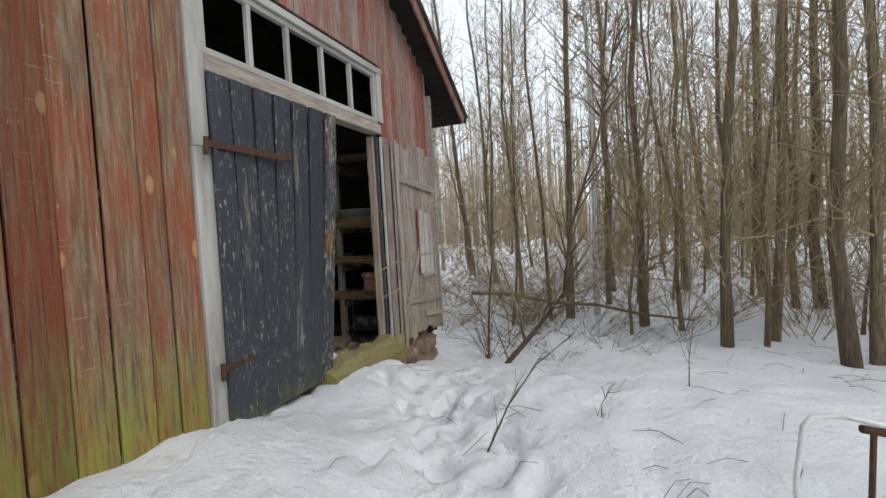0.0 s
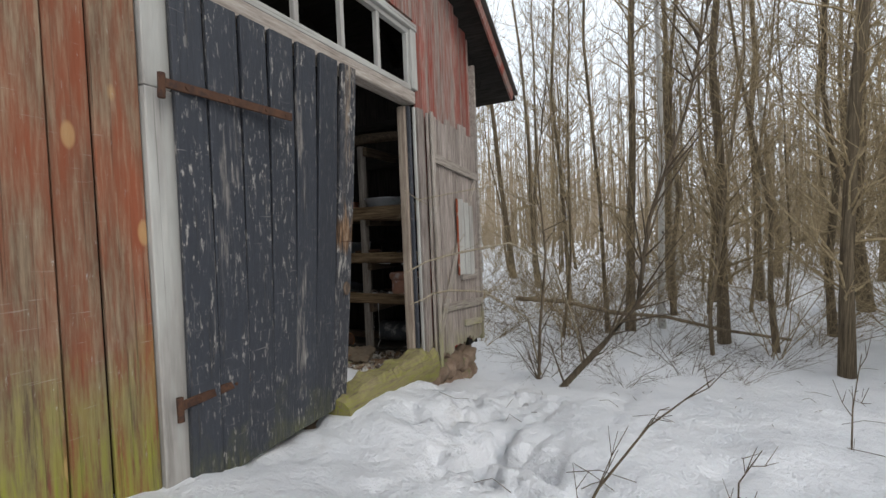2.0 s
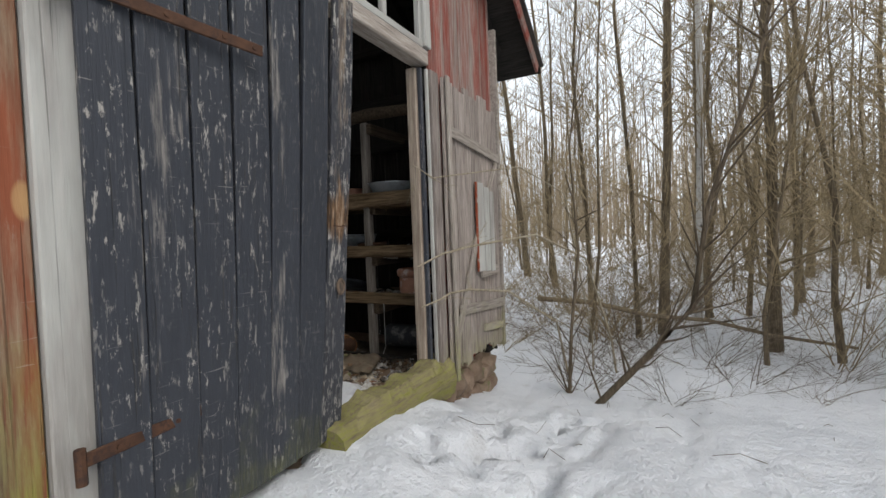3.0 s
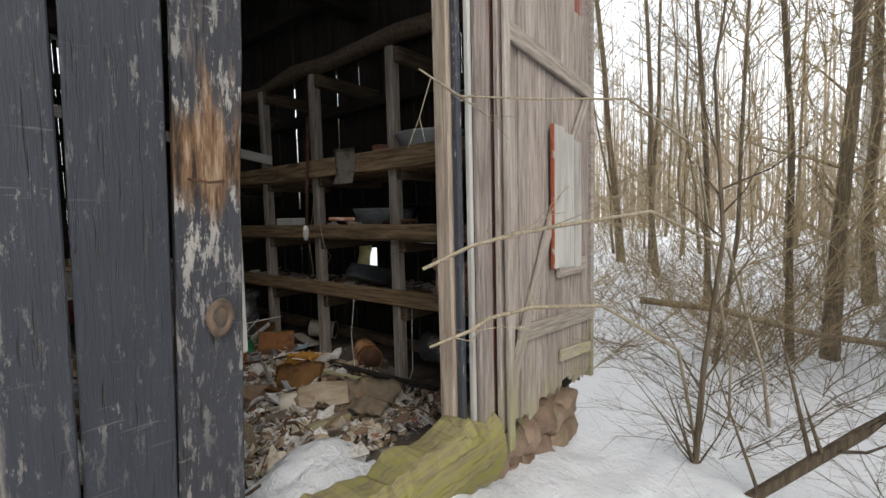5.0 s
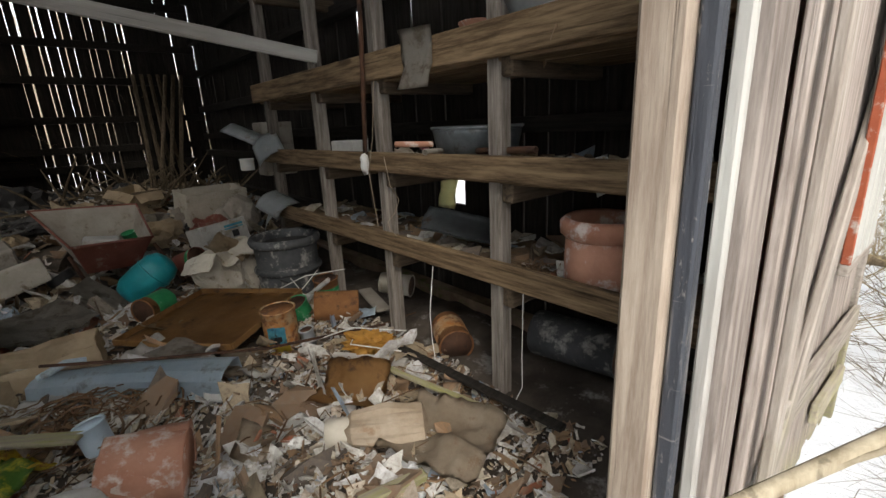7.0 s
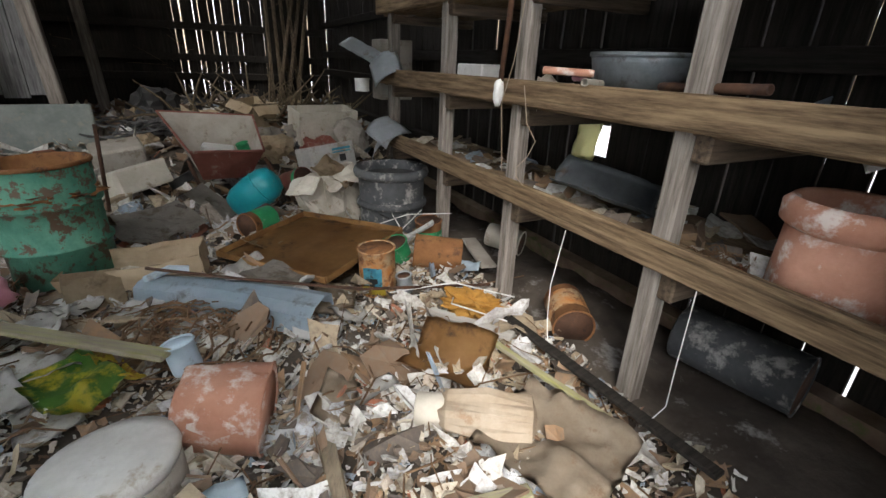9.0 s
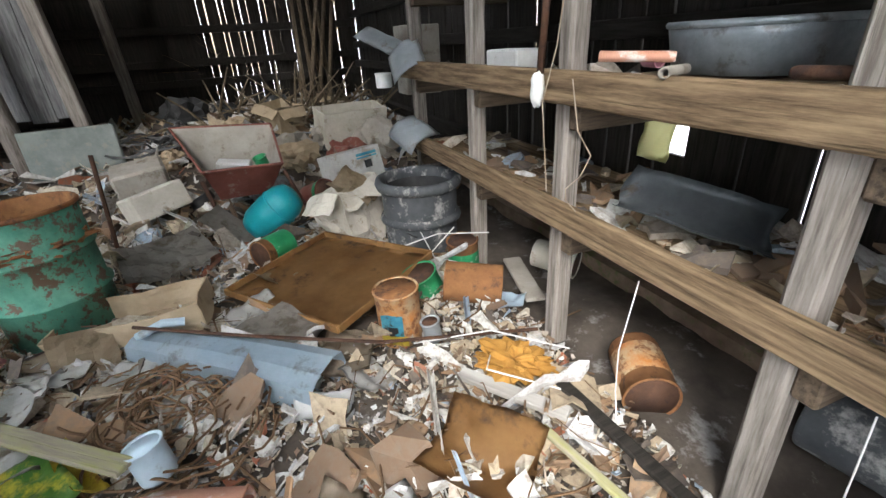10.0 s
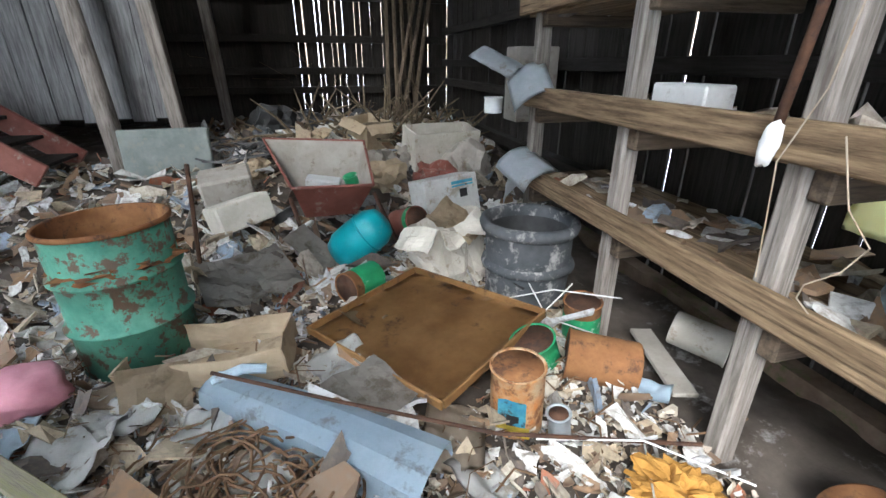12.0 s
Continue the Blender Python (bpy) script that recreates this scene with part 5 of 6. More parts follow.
lath("lath", "pale grey lath lying across the litter", (-4.26, 3.42, 0.17), (-4.98, 2.55, 0.14), 0.065, 0.02, M_LATH_Y)
lath("lath", "short white board beside orange foam", (-4.33, 4.50, 0.06), (-3.98, 4.75, 0.06), 0.06, 0.025, M_WHITE_Y)
lath("lath", "brown lath on floor beside rack", (-4.25, 4.80, 0.07), (-3.10, 4.86, 0.05), 0.05, 0.02, M_DARK)
lath("lath", "split pale stick on floor", (-3.95, 4.62, 0.09), (-3.40, 4.72, 0.08), 0.03, 0.02, M_LATH_Y)
lath("lath", "short grey stick standing near doorway", (-3.36, 4.10, 0.05), (-3.46, 4.22, 0.24), 0.05, 0.03, M_LATH_Y)
lath("lath", "grey board scrap behind rack post", (-4.65, 5.05, 0.06), (-5.1, 5.15, 0.08), 0.1, 0.02, M_GREYCARD)
lath("hanging_batten", "white painted batten hung below the roof", (-4.98, 4.93, 1.69), (-5.30, 2.2, 2.12), 0.075, 0.03, M_WHITE_Y, "batten")
stool = holder("pouf", "round grubby white topped pouf on floor", "pouf", pose(-3.80, 3.31, 0.0, 4, -6, 0))
part("seat", lathe([(0.165, 0.12), (0.175, 0.15), (0.17, 0.17), (0.12, 0.182), (0.002, 0.185)], 30, 0.004), M_PAPER, stool, smooth=True)
part("drum", lathe([(0.15, 0.0), (0.165, 0.02), (0.168, 0.12), (0.15, 0.13)], 30, 0.006), M_GREYCARD, stool, smooth=True)
bagob = holder("fertiliser_sack", "crumpled green and yellow plastic sack", "sack", pose(-4.36, 3.10, 0.08, 0, 0, 35))
part("body", sheet(0.34, 0.24, 14, 12, 0.05, 0.03, 41), M_SACK, bagob, smooth=True)
part("hem", sheet(0.34, 0.08, 14, 6, 0.04, 0.02, 42), M_YELLOW, bagob, "yellow hem", smooth=True, at=pose(0.0, 0.13, -0.01, -20, 0, 0))
bm = lump(0.14, 0.15, 0.09, 0.3, 14)
thing("pink_cushion", bm, M_PINK, "dirty pink plastic cushion in litter", "cushion", smooth=True, at=pose(-5.22, 2.58, 0.10))
bm = bmesh.new()
tube(bm, [(-6.72 + 0.05 * math.cos(a), 3.57 + 0.05 * math.sin(a), 0.15 + 0.035 * math.sin(a)) for a in np.linspace(0.6, 6.4, 16)], 0.012, 8)
thing("white_ring", bm, M_PLASTIC, "white plastic ring in the rubbish", "ring")

# ---- on the rack ----
pot = holder("chimney_pot", "pinkish clay pot with thick rim on shelf", "pot", pose(-3.12, 5.14, 0.56))
part("body", lathe([(0.15, 0), (0.145, 0.25), (0.13, 0.25), (0.12, 0.02), (0.002, 0.018)], 28, 0.006), M_CLAY, pot, smooth=True)
part("rim", lathe([(0.144, 0.245), (0.165, 0.262), (0.168, 0.31), (0.15, 0.328), (0.13, 0.32), (0.128, 0.245)], 28, 0.007, 0, False), M_CLAY, pot, "thick chipped rim", smooth=True)
bm = bmesh.new()
tangle(bm, (-3.42, 5.08, 0.58), 0.09, 14, 0.0022, 17, 1.1)
thing("wire_coil", bm, M_WIRE, "loose coil of thin wire on shelf", "wire", kind="stuff")
ztub = holder("zinc_tub", "shallow round dull zinc tub on shelf", "tub", pose(-4.05, 5.38, 1.105))
# Blocks added under the tub, whose height is set to fit the camera's view.
for k in range(2):
    bm = bmesh.new()
    box(bm, -0.30, 0.30, -0.07, 0.07, 0, 0.066, 0.006)
    thing("board_offcut", bm, M_BEAM, "added board block raising zinc tub to fit the view", "board", at=pose(-4.05, 5.28 + 0.2 * k, 1.03, 0, 0, 3 - 5 * k))
part("body", lathe([(0.225, 0.0), (0.245, 0.10), (0.25, 0.125), (0.242, 0.125), (0.235, 0.10), (0.215, 0.01), (0.003, 0.008)], 36), M_GALV, ztub, smooth=True)
part("rim", lathe([(0.247, 0.12), (0.256, 0.124), (0.259, 0.132), (0.254, 0.14), (0.246, 0.137), (0.241, 0.12)], 36, 0, 0, False), M_GALV, ztub, "rolled wire rim", smooth=True)
basin = holder("enamel_basin", "pale enamel basin standing on top shelf", "basin", pose(-3.35, 5.2, 1.52))
part("body", lathe([(0.14, 0.0), (0.2, 0.1), (0.26, 0.2), (0.28, 0.215), (0.265, 0.217), (0.19, 0.1), (0.13, 0.012), (0.003, 0.01)], 36), M_ZINC, basin, smooth=True)
can("clay_pot", "small reddish pot on top shelf", -3.95, 5.3, 1.515, 0.09, 0.22, (0, 0, 0), M_CLAY, M_CLAY, cat="pot")
bm = bmesh.new()
box(bm, -0.13, 0.13, -0.07, 0.07, 0, 0.12, 0.008)
thing("white_box", bm, M_PLASTIC, "small white box behind front board", "box", at=pose(-5.02, 5.12, 1.06, 0, 0, 3))
for i, (x, z, sx, rot, c) in enumerate(((-6.42, 1.28, 0.36, (8, 20, 30), 0.10), (-6.02, 1.15, 0.30, (35, 30, -10), 0.08), (-5.98, 0.70, 0.34, (30, 15, 10), 0.10), (-6.1, 0.60, 0.4, (50, 10, -25), 0.06))):
    bm = sheet(sx, 0.24, 10, 10, 0.01, -c * 0.45, i, 0.003)
    thing("tin_sheet", bm, M_TIN, "curled grey tin sheet on rack end", "sheet", "tin sheets", smooth=True, at=pose(x, 4.90, z, *rot))
bm = sheet(0.46, 0.26, 14, 10, 0.012, 0.07, 6, 0.004)
thing("tin_plate", bm, M_STEEL, "curved dark steel sheet lying on shelf", "plate", smooth=True, at=pose(-4.02, 5.2, 0.66, 14, 12, 35))
bm = sheet(0.20, 0.26, 8, 10, 0.02, 0.03, 9, 0.003)
thing("grey_rag", bm, M_GREYCARD, "grey rag hung over shelf board", "rag", smooth=True, at=pose(-3.97, 4.925, 1.55, 86, 0, 6))
handle = holder("mallet", "wooden stick with white head hanging on rack", "mallet")
bm = bmesh.new()
tube(bm, [(-4.40, 4.915, 1.98), (-4.43, 4.91, 1.55), (-4.47, 4.905, 1.10)], 0.013, 8)
part("shaft", bm, M_RUST, handle, "brown shaft", smooth=True)
part("head", lump(0.024, 0.024, 0.062, 0.3, 3), M_PLASTIC, handle, "white knob", smooth=True, at=pose(-4.475, 4.90, 1.06, 10, 15, 0))
for i, (x, y, z, rz, ln, mt) in enumerate(((-4.22, 5.12, 1.14, 60, 0.15, M_PINK), (-4.05, 5.06, 1.16, -50, 0.2, M_CLAY), (-3.75, 5.08, 1.13, 80, 0.4, M_RUST), (-4.12, 5.2, 1.12, 30, 0.3, M_GREYCARD))):
    bm = lathe([(0.013, 0), (0.015, 0.01), (0.015, ln), (0.011, ln + 0.002), (0.010, 0.02)], 16)
    thing("pipe", bm, mt, "short length of old pipe on shelf", "pipe", "pipes on the shelf", smooth=True, at=pose(x, y, z, 88, 0, rz))
m_scrap, nt, b = node_mat("yellow_film")
b.inputs["Base Color"].default_value, b.inputs["Roughness"].default_value = (0.62, 0.60, 0.34, 1), 0.5
film_back = nt.nodes.new("ShaderNodeBsdfTranslucent")
film_back.inputs[0].default_value = (0.70, 0.67, 0.38, 1)
film_mix = nt.nodes.new("ShaderNodeMixShader")
film_mix.inputs[0].default_value = 0.45
nt.links.new(b.outputs[0], film_mix.inputs[1])
nt.links.new(film_back.outputs[0], film_mix.inputs[2])
nt.links.new(film_mix.outputs[0], nt.nodes["Material Output"].inputs[0])
bm = sheet(0.18, 0.28, 8, 10, 0.03, 0.03, 50, 0.002)
thing("yellow_film", bm, m_scrap, "yellowish plastic film hanging over wall gap", "scrap", smooth=True, at=pose(-4.62, 5.655, 0.82, 86, 0, 4))
can("white_cup", "white insulator cup by the rack end", -6.55, 4.9, 0.93, 0.06, 0.1, (0, 0, 0), M_PLASTIC, M_PLASTIC, cat="cup")
bm = bmesh.new()
box(bm, -0.12, 0.12, -0.15, 0.15, 0, 0.5, 0.008)
thing("cabinet", bm, M_GREYCARD, "narrow grey cabinet behind rack end", "cabinet", at=pose(-6.75, 5.25, 0.85))

# ---- back of the barn ----
bm = bmesh.new()
tube(bm, [(-8.10, 1.98, 0.1), (-8.16, 1.9, 1.2), (-8.25, 1.75, 3.1)], [0.085, 0.08, 0.075], 12)
thing("round_post", bm, M_POST, "grey round post leaning slightly", "post", smooth=True)
bm = bmesh.new()
box(bm, -0.06, 0.06, -0.06, 0.06, 0, 2.9, 0.01)
thing("square_post", bm, M_POST, "grey squared timber post", "post", at=pose(-8.28, 2.47, 0.2, 3, 0, 0))
bm = bmesh.new()
box(bm, -0.06, 0.06, -0.06, 0.06, 0, 2.9, 0.01)
thing("square_post", bm, M_POST, "grey squared timber post at back", "post", at=pose(-10.1, 2.53, 0.3, 2, 0, 0))
part_wall = holder("partition", "grey upright board partition inside barn", "partition", kind="structure")
for i, yy in enumerate(np.arange(-1.6, 2.25, 0.2)):
    piece("plank", unit_board(0.194, 0.03, 2.6, M_PARTITION, "plank", 2, i), part_wall, pose(-8.5 + 0.006 * (i % 3), yy + 0.1, 0.72 + 0.03 * (i % 2)))
bm = bmesh.new()
box(bm, -0.04, 0.04, -0.36, 0.36, 0, 0.62, 0.012)
thing("slab", bm, M_CONC, "grey green slab leaning against posts", "slab", at=pose(-8.05, 2.36, 0.08, 0, -5, 4))
stair = holder("steps", "dark red wooden steps leading up", "steps")
for yy in (1.5, 0.75):
    bm = bmesh.new()
    box(bm, -0.02, 0.02, -1.2, 0.0, -0.1, 0.1, 0.006)
    part("stringer", bm, M_DRED, stair, "dull red stringer", at=pose(-7.7 if yy > 1 else -8.35, 1.55, 0.40, -38, 0, 0))
for k in range(6):
    bm = bmesh.new()
    box(bm, -8.33, -7.72, -0.12, 0.12, -0.015, 0.015, 0.005)
    part("tread", bm, M_DARK, stair, at=pose(0, 1.42 - 0.22 * k, 0.46 + 0.172 * k))
bm = bmesh.new()
rb = random.Random(31)
for _ in range(130):
    p = Vector((rb.uniform(-10.6, -8.4), rb.uniform(3.4, 5.3), rb.uniform(0.3, 0.55)))
    d = Vector((rb.uniform(-1, 1), rb.uniform(-1, 1), rb.uniform(-0.1, 0.75))).normalized()
    q = rb.uniform(0.3, 0.9)
    tube(bm, [p, p + d * q * 0.5 + Vector((0, 0, rb.uniform(-0.04, 0.06))), p + d * q], [0.02, 0.014, 0.006], 5, False)
thing("brushwood", bm, M_BARK, "heap of dead branches against back wall", "brushwood", kind="stuff")
for i in range(7):
    bm = bmesh.new()
    tube(bm, [(-10.6 + 0.1 * i, 4.7 + 0.12 * (i % 4), 0.4), (-10.85, 4.75 + 0.11 * i, 2.2)], 0.03, 6)
    thing("pole", bm, M_DARK_TWIG, "old pole leaning on back wall", "pole", "leaning poles")
for i in range(16):
    x, y = rb.uniform(-10.4, -7.4), rb.uniform(2.9, 5.4)
    s = rb.uniform(0.1, 0.24)
    bm = lump(s, s * rb.uniform(0.8, 1.3), s * rb.uniform(0.6, 1.0), 0.5, i * 3)
    thing("rubbish_bag", bm, rb.choice((M_HOSE, M_GREYCARD, M_RUBBER, M_CARD, M_DRED)), "lumpy discarded bag on rubbish heap", "bag", "bags on the heap", at=pose(x, y, floor_z(x, y) + s * 0.5))

# ---- litter ----
def litter(name, label, count, region, size, seed, lift=0.0, zfun=None, flat=0.5):
    rnd = np.random.RandomState(seed)
    V, F = [], []
    zf = zfun or floor_z
    for _ in range(count):
        x, y = rnd.uniform(region[0], region[1]), rnd.uniform(region[2], region[3])
        u, w = x + 5.37, y - 4.17
        if abs(u * 0.819 + w * 0.574) < 0.47 and abs(w * 0.819 - u * 0.574) < 0.41:  # the tray lies here
            continue
        s = size * (0.35 + rnd.rand() ** 2.5 * 1.6)
        asp = 0.3 + rnd.rand() * 0.7
        if rnd.rand() < 0.15:
            asp = 0.08
            s *= 1.8
        a = rnd.rand() * 6.283
        tx, ty = rnd.normal(0, flat, 2) * 0.5
        z = zf(x, y) + lift + 0.006 + rnd.rand() * 0.03
        n = len(V)
        h = s * 0.12 * rnd.rand()
        g = []
        for j in range(3):
            for i in range(3):
                u, w = (i - 1) * s / 2 * (1 + rnd.normal(0, 0.15)), (j - 1) * s * asp / 2 * (1 + rnd.normal(0, 0.15))
                dx, dy = u * math.cos(a) - w * math.sin(a), u * math.sin(a) + w * math.cos(a)
                g.append((x + dx, y + dy, z + abs(tx) * s * 0.4 + tx * dx + ty * dy + rnd.normal(0, 0.10) * s))
        V += g
        V += [(p[0], p[1], p[2] - 0.004 - h) for p in g]
        for j in range(2):
            for i in range(2):
                q = n + j * 3 + i
                F.append((q, q + 1, q + 4, q + 3))
                F.append((q + 12, q + 13, q + 10, q + 9))
        ring = [0, 1, 2, 5, 8, 7, 6, 3]
        for k in range(8):
            p, q = ring[k], ring[(k + 1) % 8]
            F.append((n + q, n + p, n + p + 9, n + q + 9))
    me = bpy.data.meshes.new(name)
    me.from_pydata(V, [], F)
    me.materials.append(M_SCRAPS)
    return tagged(new(name, me), label, "litter", kind="stuff")


litter("floor_litter", "trampled paper, card and wood scraps on floor", 8000, (-6.6, -2.95, 2.0, 4.97), 0.046, 1, 0.0, None, 0.9)
litter("fine_litter", "fine crumbs, splinters and straw on floor", 9000, (-5.6, -2.95, 2.2, 4.99), 0.022, 4, 0.004, None, 0.9)
litter("coarse_litter", "larger torn paper, cloth and board scraps", 480, (-7.2, -3.3, 2.0, 4.9), 0.12, 2, 0.01, None, 0.8)
litter("heap_litter", "rubbish covering the back of the floor", 1500, (-10.8, -6.6, 2.3, 5.6), 0.11, 3, 0.01, None, 0.9)
litter("heap_litter", "rubbish strewn behind the steel drum", 900, (-8.4, -5.6, 0.9, 2.6), 0.09, 5, 0.01, None, 0.9)
bm = bmesh.new()
rstraw = random.Random(91)
for _ in range(420):
    x, y = rstraw.uniform(-5.6, -3.1), rstraw.uniform(2.3, 4.95)
    a, l = rstraw.uniform(0, 6.28), rstraw.uniform(0.06, 0.32)
    z = floor_z(x, y) + rstraw.uniform(0.03, 0.07)
    tube(bm, [(x, y, z), (x + math.cos(a) * l / 2, y + math.sin(a) * l / 2, z + rstraw.uniform(-0.01, 0.04)), (x + math.cos(a + 0.3) * l, y + math.sin(a + 0.3) * l, z - 0.02)], rstraw.choice((0.0018, 0.0025, 0.004)), 4, False)
thing("straw", bm, M_WIRE, "loose straw, wire ends and thin sticks", "straw", kind="stuff")
for i, z in enumerate((0.56, 1.02, 1.515)):
    litter("shelf_litter", "board scraps and dust lying on shelf", 170, (-6.1, -2.8, 5.05, 5.6), 0.11, 20 + i, 0.0, lambda x, y, z=z: z, 0.3)
rp = random.Random(55)
for i in range(15):
    x, y = rp.uniform(-5.6, -3.3), rp.uniform(2.5, 4.7)
    bm = sheet(rp.uniform(0.12, 0.26), rp.uniform(0.1, 0.24), 8, 8, rp.uniform(0.02, 0.05), rp.uniform(0, 0.03), i + 60)
    thing("crumpled_paper", bm, rp.choice((M_PAPER, M_PAPER, M_CREAM, M_CARD, M_BLUEPL, M_TAN)), "crumpled soiled sheet of paper or plastic", "paper", "loose sheets in the litter", smooth=True,
          at=pose(x, y, floor_z(x, y) + 0.05, rp.uniform(-12, 12), rp.uniform(-12, 12), rp.uniform(0, 360)))
for i, (x, y, w, l, mt, lab) in enumerate(((-4.90, 2.86, 0.34, 0.28, M_PAPER, "torn white paper sack in litter"), (-5.06, 2.96, 0.26, 0.2, M_PAPER, "torn white paper sack in litter"),
        (-4.95, 3.28, 0.22, 0.18, M_PLASTIC, "flat white printed card on floor"), (-5.22, 3.77, 0.26, 0.2, M_PAPER, "crumpled pale tissue on tray edge"), (-4.70, 4.13, 0.3, 0.22, M_TAN, "stained tan paper on floor"),
        (-4.52, 4.17, 0.2, 0.15, M_PAPER, "torn white paper on floor"), (-5.74, 2.50, 0.34, 0.3, M_PAPER, "torn white paper beside drum"), (-4.55, 2.95, 0.3, 0.22, M_PAPER, "torn white paper sack in litter"),
        (-4.72, 2.72, 0.3, 0.26, M_PAPER, "torn white paper sack in litter"), (-5.0, 2.62, 0.24, 0.2, M_BLUEPL, "dirty pale blue plastic sheet"), (-4.71, 4.94, 0.14, 0.1, M_BLUEPL, "pale blue scrap under pail"),
        (-4.42, 3.98, 0.22, 0.1, M_PLASTIC, "crumpled white plastic wrapper on floor"), (-4.3, 2.85, 0.3, 0.24, M_PAPER, "torn white paper sack in litter"))):
    bm = sheet(w, l, 14, 12, 0.045, 0.02, i + 130)
    thing("torn_paper", bm, mt, lab, "paper", "torn papers on the floor", smooth=True, at=pose(x, y, floor_z(x, y) + 0.06, 4, -4, 40 * i))


def low_mound(name, label, cat, material, x0, y0, rx, ry, h, seed):
    """A shallow uneven patch that melts into the floor at its ragged edge."""
    bm = bmesh.new()
    rings = []
    for k in range(15):
        f = k / 14
        ring = []
        for q in range(40):
            a = 6.2832 * q / 40
            e = 1 + 0.45 * noise.noise(Vector((math.cos(a) * 1.6, math.sin(a) * 1.6, seed)))
            x, y = x0 + rx * f * e * math.cos(a), y0 + ry * f * e * math.sin(a)
            z = floor_z(x, y) + h * (1 - f ** 3) + 0.02 * noise.noise(Vector((x * 14, y * 14, seed))) - 0.02 * f
            ring.append(bm.verts.new((x, y, z)))
        rings.append(ring)
    bmesh.ops.remove_doubles(bm, verts=rings[0], dist=0.2)
    rings[0] = None
    top = [v for v in bm.verts if v.is_valid and all(v not in r for r in rings[1:])][0]
    for q in range(40):
        bm.faces.new((top, rings[1][q], rings[1][(q + 1) % 40]))
    for a, b in zip(rings[1:], rings[2:]):
        for q in range(40):
            bm.faces.new((a[q], b[q], b[(q + 1) % 40], a[(q + 1) % 40]))
    thing(name, bm, material, label, cat, smooth=True)


low_mound("slush_patch", "grey trampled slush frozen to the floor", "ice", M_ICE, -3.98, 3.88, 0.26, 0.20, 0.05, 3)
low_mound("snow_patch", "small patch of drifted snow among litter", "snow", M_SNOW, -3.44, 4.33, 0.16, 0.09, 0.06, 7)
low_mound("snow_patch", "melting snow blown in over the threshold", "snow", M_SNOW, -2.98, 3.85, 0.30, 0.42, 0.13, 11)

# ---- outside, near ----
rail = holder("tube_frame", "bent white metal tube frame with rusty joint", "frame")
bm = bmesh.new()
tube(bm, [(0.67, 2.4, 0.0), (0.67, 2.4, 0.15), (0.70, 2.4, 0.40), (0.73, 2.4, 0.445), (0.84, 2.4, 0.46), (1.0, 2.4, 0.43), (1.5, 2.5, 0.40)], 0.012, 8)
part("tube", bm, M_PLASTIC, rail, smooth=True)
bm = bmesh.new()
tube(bm, [(0.90, 2.39, 0.415), (1.02, 2.42, 0.39)], 0.018, 8)
part("joint", bm, M_RUST, rail)
bm = bmesh.new()
tube(bm, [(0.945, 2.40, 0.40), (0.925, 2.40, -0.1)], 0.012, 8)
part("leg", bm, M_RUST, rail)


def stem(name, label, paths, material, cat="sapling"):
    ob = holder(name, label, cat)
    for part_name, some in (("stem", paths[:1]), ("crown", paths[1:])):
        if not some:
            continue
        bm = bmesh.new()
        for pts, r0, r1 in some:
            n = len(pts) - 1
            tube(bm, pts, [r0 + (r1 - r0) * k / n for k in range(n + 1)], 6, False)
        part(part_name, bm, material, ob, smooth=True)
    return ob


def twiggy(pts, r0, r1, seed, count, ln):
    """A bent stem with side twigs."""
    rnd = random.Random(seed)
    out = [(pts, r0, r1)]
    vs = [Vector(p) for p in pts]
    for _ in range(count):
        i = rnd.randint(0, len(vs) - 2)
        b = vs[i].lerp(vs[i + 1], rnd.random())
        d = ((vs[i + 1] - vs[i]).normalized() + Vector((rnd.uniform(-1, 1), rnd.uniform(-1, 1), rnd.uniform(-0.5, 0.9)))).normalized()
        l = ln * rnd.uniform(0.4, 1.2)
        m = b + d * l * 0.5 + Vector((0, 0, rnd.uniform(-0.05, 0.05)))
        e = b + d * l
        out.append(([b, m, e], max(0.0025, r0 * 0.35), 0.0012))
        out.append(([m, m + (d + Vector((rnd.uniform(-1, 1), rnd.uniform(-1, 1), rnd.uniform(-0.6, 0.6)))).normalized() * l * 0.4], 0.002, 0.001))
    return out


stem("sapling", "leaning dark sapling rising from snow by the corner", twiggy([(-1.58, 5.6, -0.5), (-1.07, 5.6, 0.09), (-0.72, 5.6, 0.53), (-0.6, 5.65, 1.36), (-0.25, 5.7, 2.4), (0.0, 5.9, 3.6)], 0.035, 0.008, 1, 40, 0.8), M_DARK_TWIG)
stem("sapling", "upright dark sapling by barn corner", twiggy([(-1.80, 5.8, -0.5), (-1.76, 5.8, 0.2), (-1.68, 5.85, 1.0), (-1.75, 5.9, 2.0), (-1.6, 6.0, 3.3)], 0.02, 0.005, 2, 30, 0.6), M_DARK_TWIG)
stem("sapling", "thin bent sapling in open snow", twiggy([(-0.88, 2.6, -0.1), (-0.70, 2.6, 0.28), (-0.52, 2.62, 0.54), (-0.3, 2.7, 0.72)], 0.007, 0.002, 3, 7, 0.25), M_DARK_TWIG)
stem("sapling", "dead twig standing in snow", twiggy([(-0.2, 3.1, -0.1), (-0.19, 3.1, 0.15), (-0.1, 3.12, 0.3)], 0.005, 0.002, 4, 8, 0.16), M_DARK_TWIG)
stem("sapling", "dead twig standing in snow", twiggy([(0.42, 3.95, -0.1), (0.43, 3.95, 0.25), (0.47, 3.95, 0.55)], 0.006, 0.002, 5, 6, 0.22), M_DARK_TWIG)
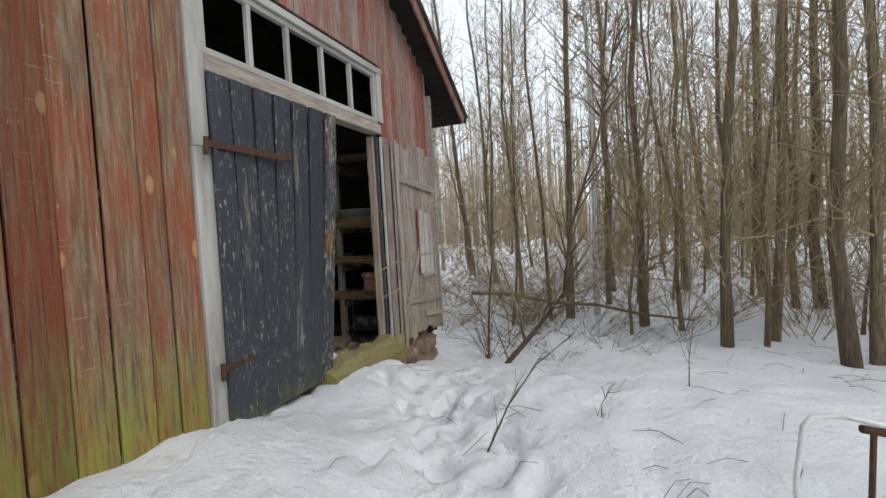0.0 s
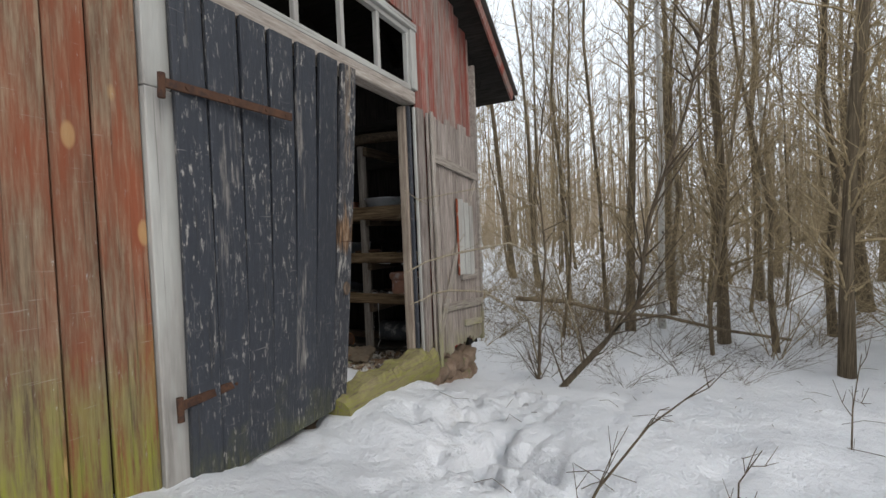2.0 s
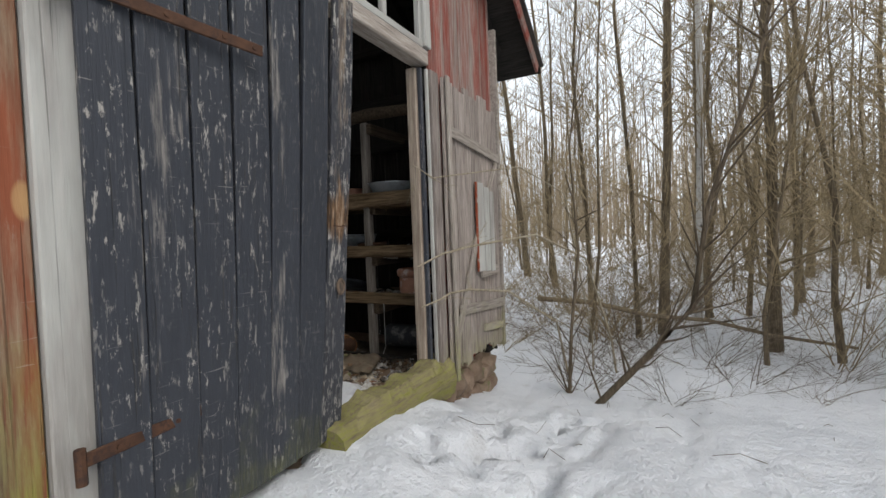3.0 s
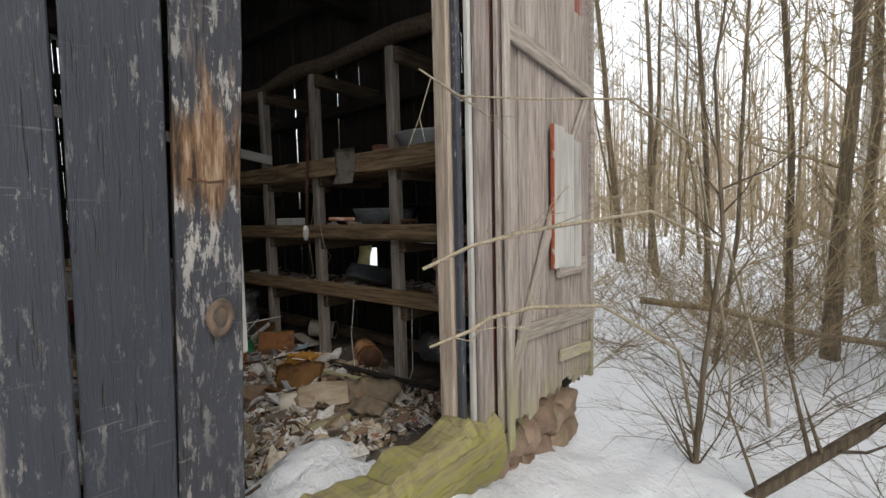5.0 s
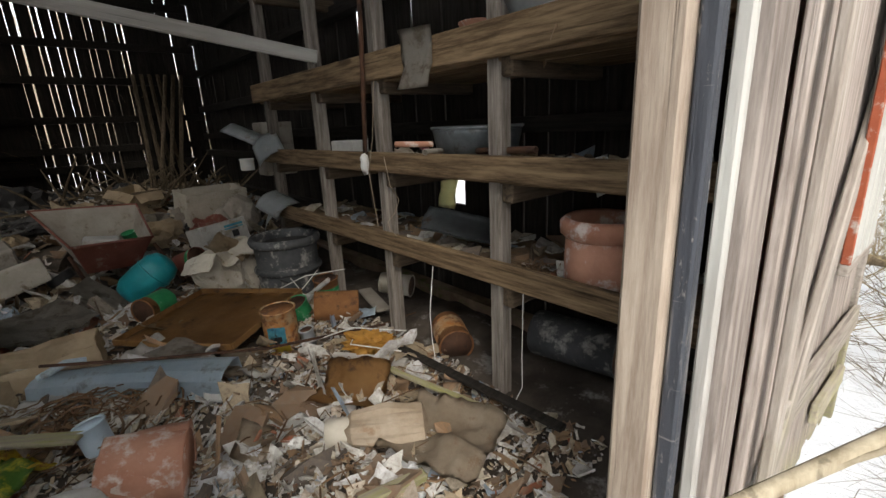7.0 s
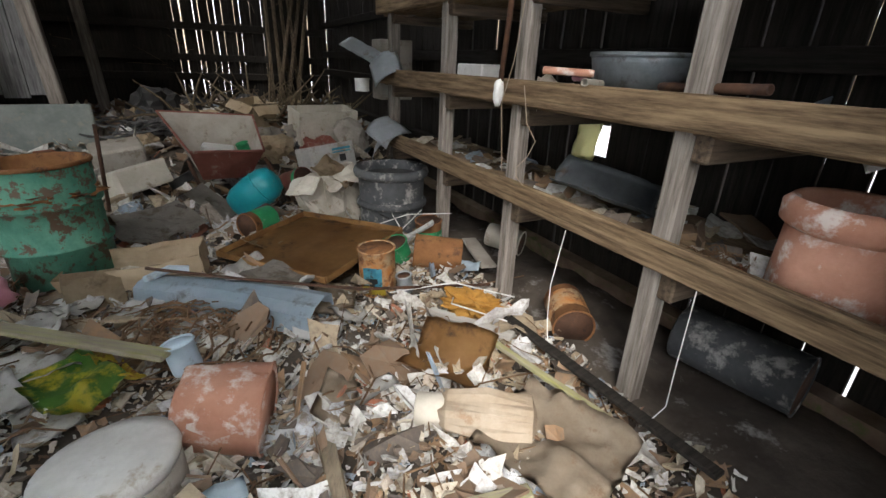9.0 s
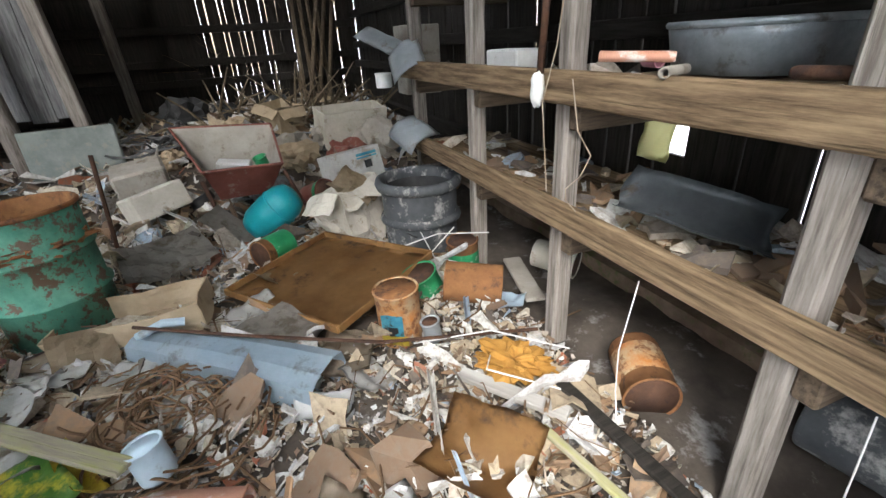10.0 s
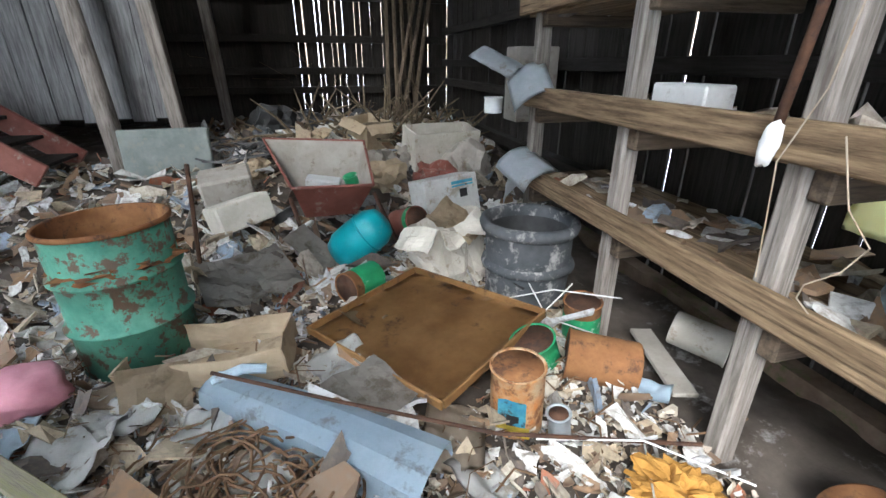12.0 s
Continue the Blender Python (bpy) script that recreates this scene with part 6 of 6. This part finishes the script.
stem("branch", "long pale bent branch across the doorway", twiggy([(-2.30, 3.86, 1.0), (-2.20, 4.0, 1.07), (-2.15, 4.2, 1.10), (-2.12, 4.52, 1.12), (-2.02, 5.6, 1.17), (-1.7, 6.3, 0.9), (-1.5, 6.6, 0.0), (-1.45, 6.65, -0.5)], 0.006, 0.013, 6, 12, 0.35), M_PALE_TWIG, "branch")
stem("branch", "pale mossy branch hanging before the grey door", twiggy([(-2.28, 3.86, 0.74), (-2.2, 3.98, 0.78), (-2.2, 4.1, 0.80), (-2.18, 4.4, 0.79), (-2.1, 5.0, 0.70), (-1.9, 5.8, 0.3), (-1.8, 6.0, -0.5)], 0.005, 0.012, 7, 10, 0.3), M_PALE_TWIG, "branch")
stem("branch", "thin pale twig reaching across door post", twiggy([(-2.33, 3.90, 1.66), (-2.25, 4.02, 1.58), (-2.22, 4.59, 1.67), (-2.1, 5.4, 1.8), (-1.9, 6.3, 1.6), (-1.7, 6.6, 0.0), (-1.7, 6.6, -0.5)], 0.003, 0.010, 8, 10, 0.3), M_PALE_TWIG, "branch")
stem("fallen_trunk", "fallen thin trunk lying in snow beyond barn", [([(-2.6, 7.6, 0.25), (-1.9, 7.75, 0.2), (-1.2, 7.95, 0.02), (-0.5, 8.0, -0.02), (0.2, 8.15, -0.2), (1.0, 8.2, -0.3)], 0.04, 0.02)], M_BARK, "log")
near = [mesh_of(shrub_mesh(90 + i, 8, 1.9, 1.1, 0.0045, 16), "shrub") for i in range(3)]
for b in near:
    b.materials.append(M_DARK_TWIG)
for x, y, s in ((-1.4, 6.5, 1.0), (-0.3, 6.6, 0.9), (-1.9, 7.2, 1.2), (-0.9, 5.9, 0.6), (0.6, 7.2, 0.7), (-1.7, 6.1, 0.8), (-0.6, 7.3, 1.1), (-1.2, 7.8, 1.1), (0.2, 6.3, 0.5)):
    ob = tagged(new("shrub", rp.choice(near)), "dense bare shrub of thin brown twigs", "shrub", "shrubs by the barn corner")
    ob.matrix_basis = pose(x, y, ground_z(x, y), 0, 0, rp.uniform(0, 360)) @ Matrix.Scale(s, 4)
bm = bmesh.new()
for _ in range(130):
    x, y = rp.uniform(-1.9, 3.5), rp.uniform(2.0, 7.5)
    a, l = rp.uniform(0, 6.28), rp.uniform(0.04, 0.35)
    z = ground_z(x, y) + 0.012
    x2, y2 = x + math.cos(a) * l, y + math.sin(a) * l
    tube(bm, [(x, y, z), ((x + x2) / 2, (y + y2) / 2, z + rp.uniform(0, 0.03)), (x2, y2, ground_z(x2, y2) + 0.01)], 0.002, 4, False)
thing("fallen_twigs", bm, M_DARK_TWIG, "small dead twigs scattered on the snow", "twigs", kind="stuff")
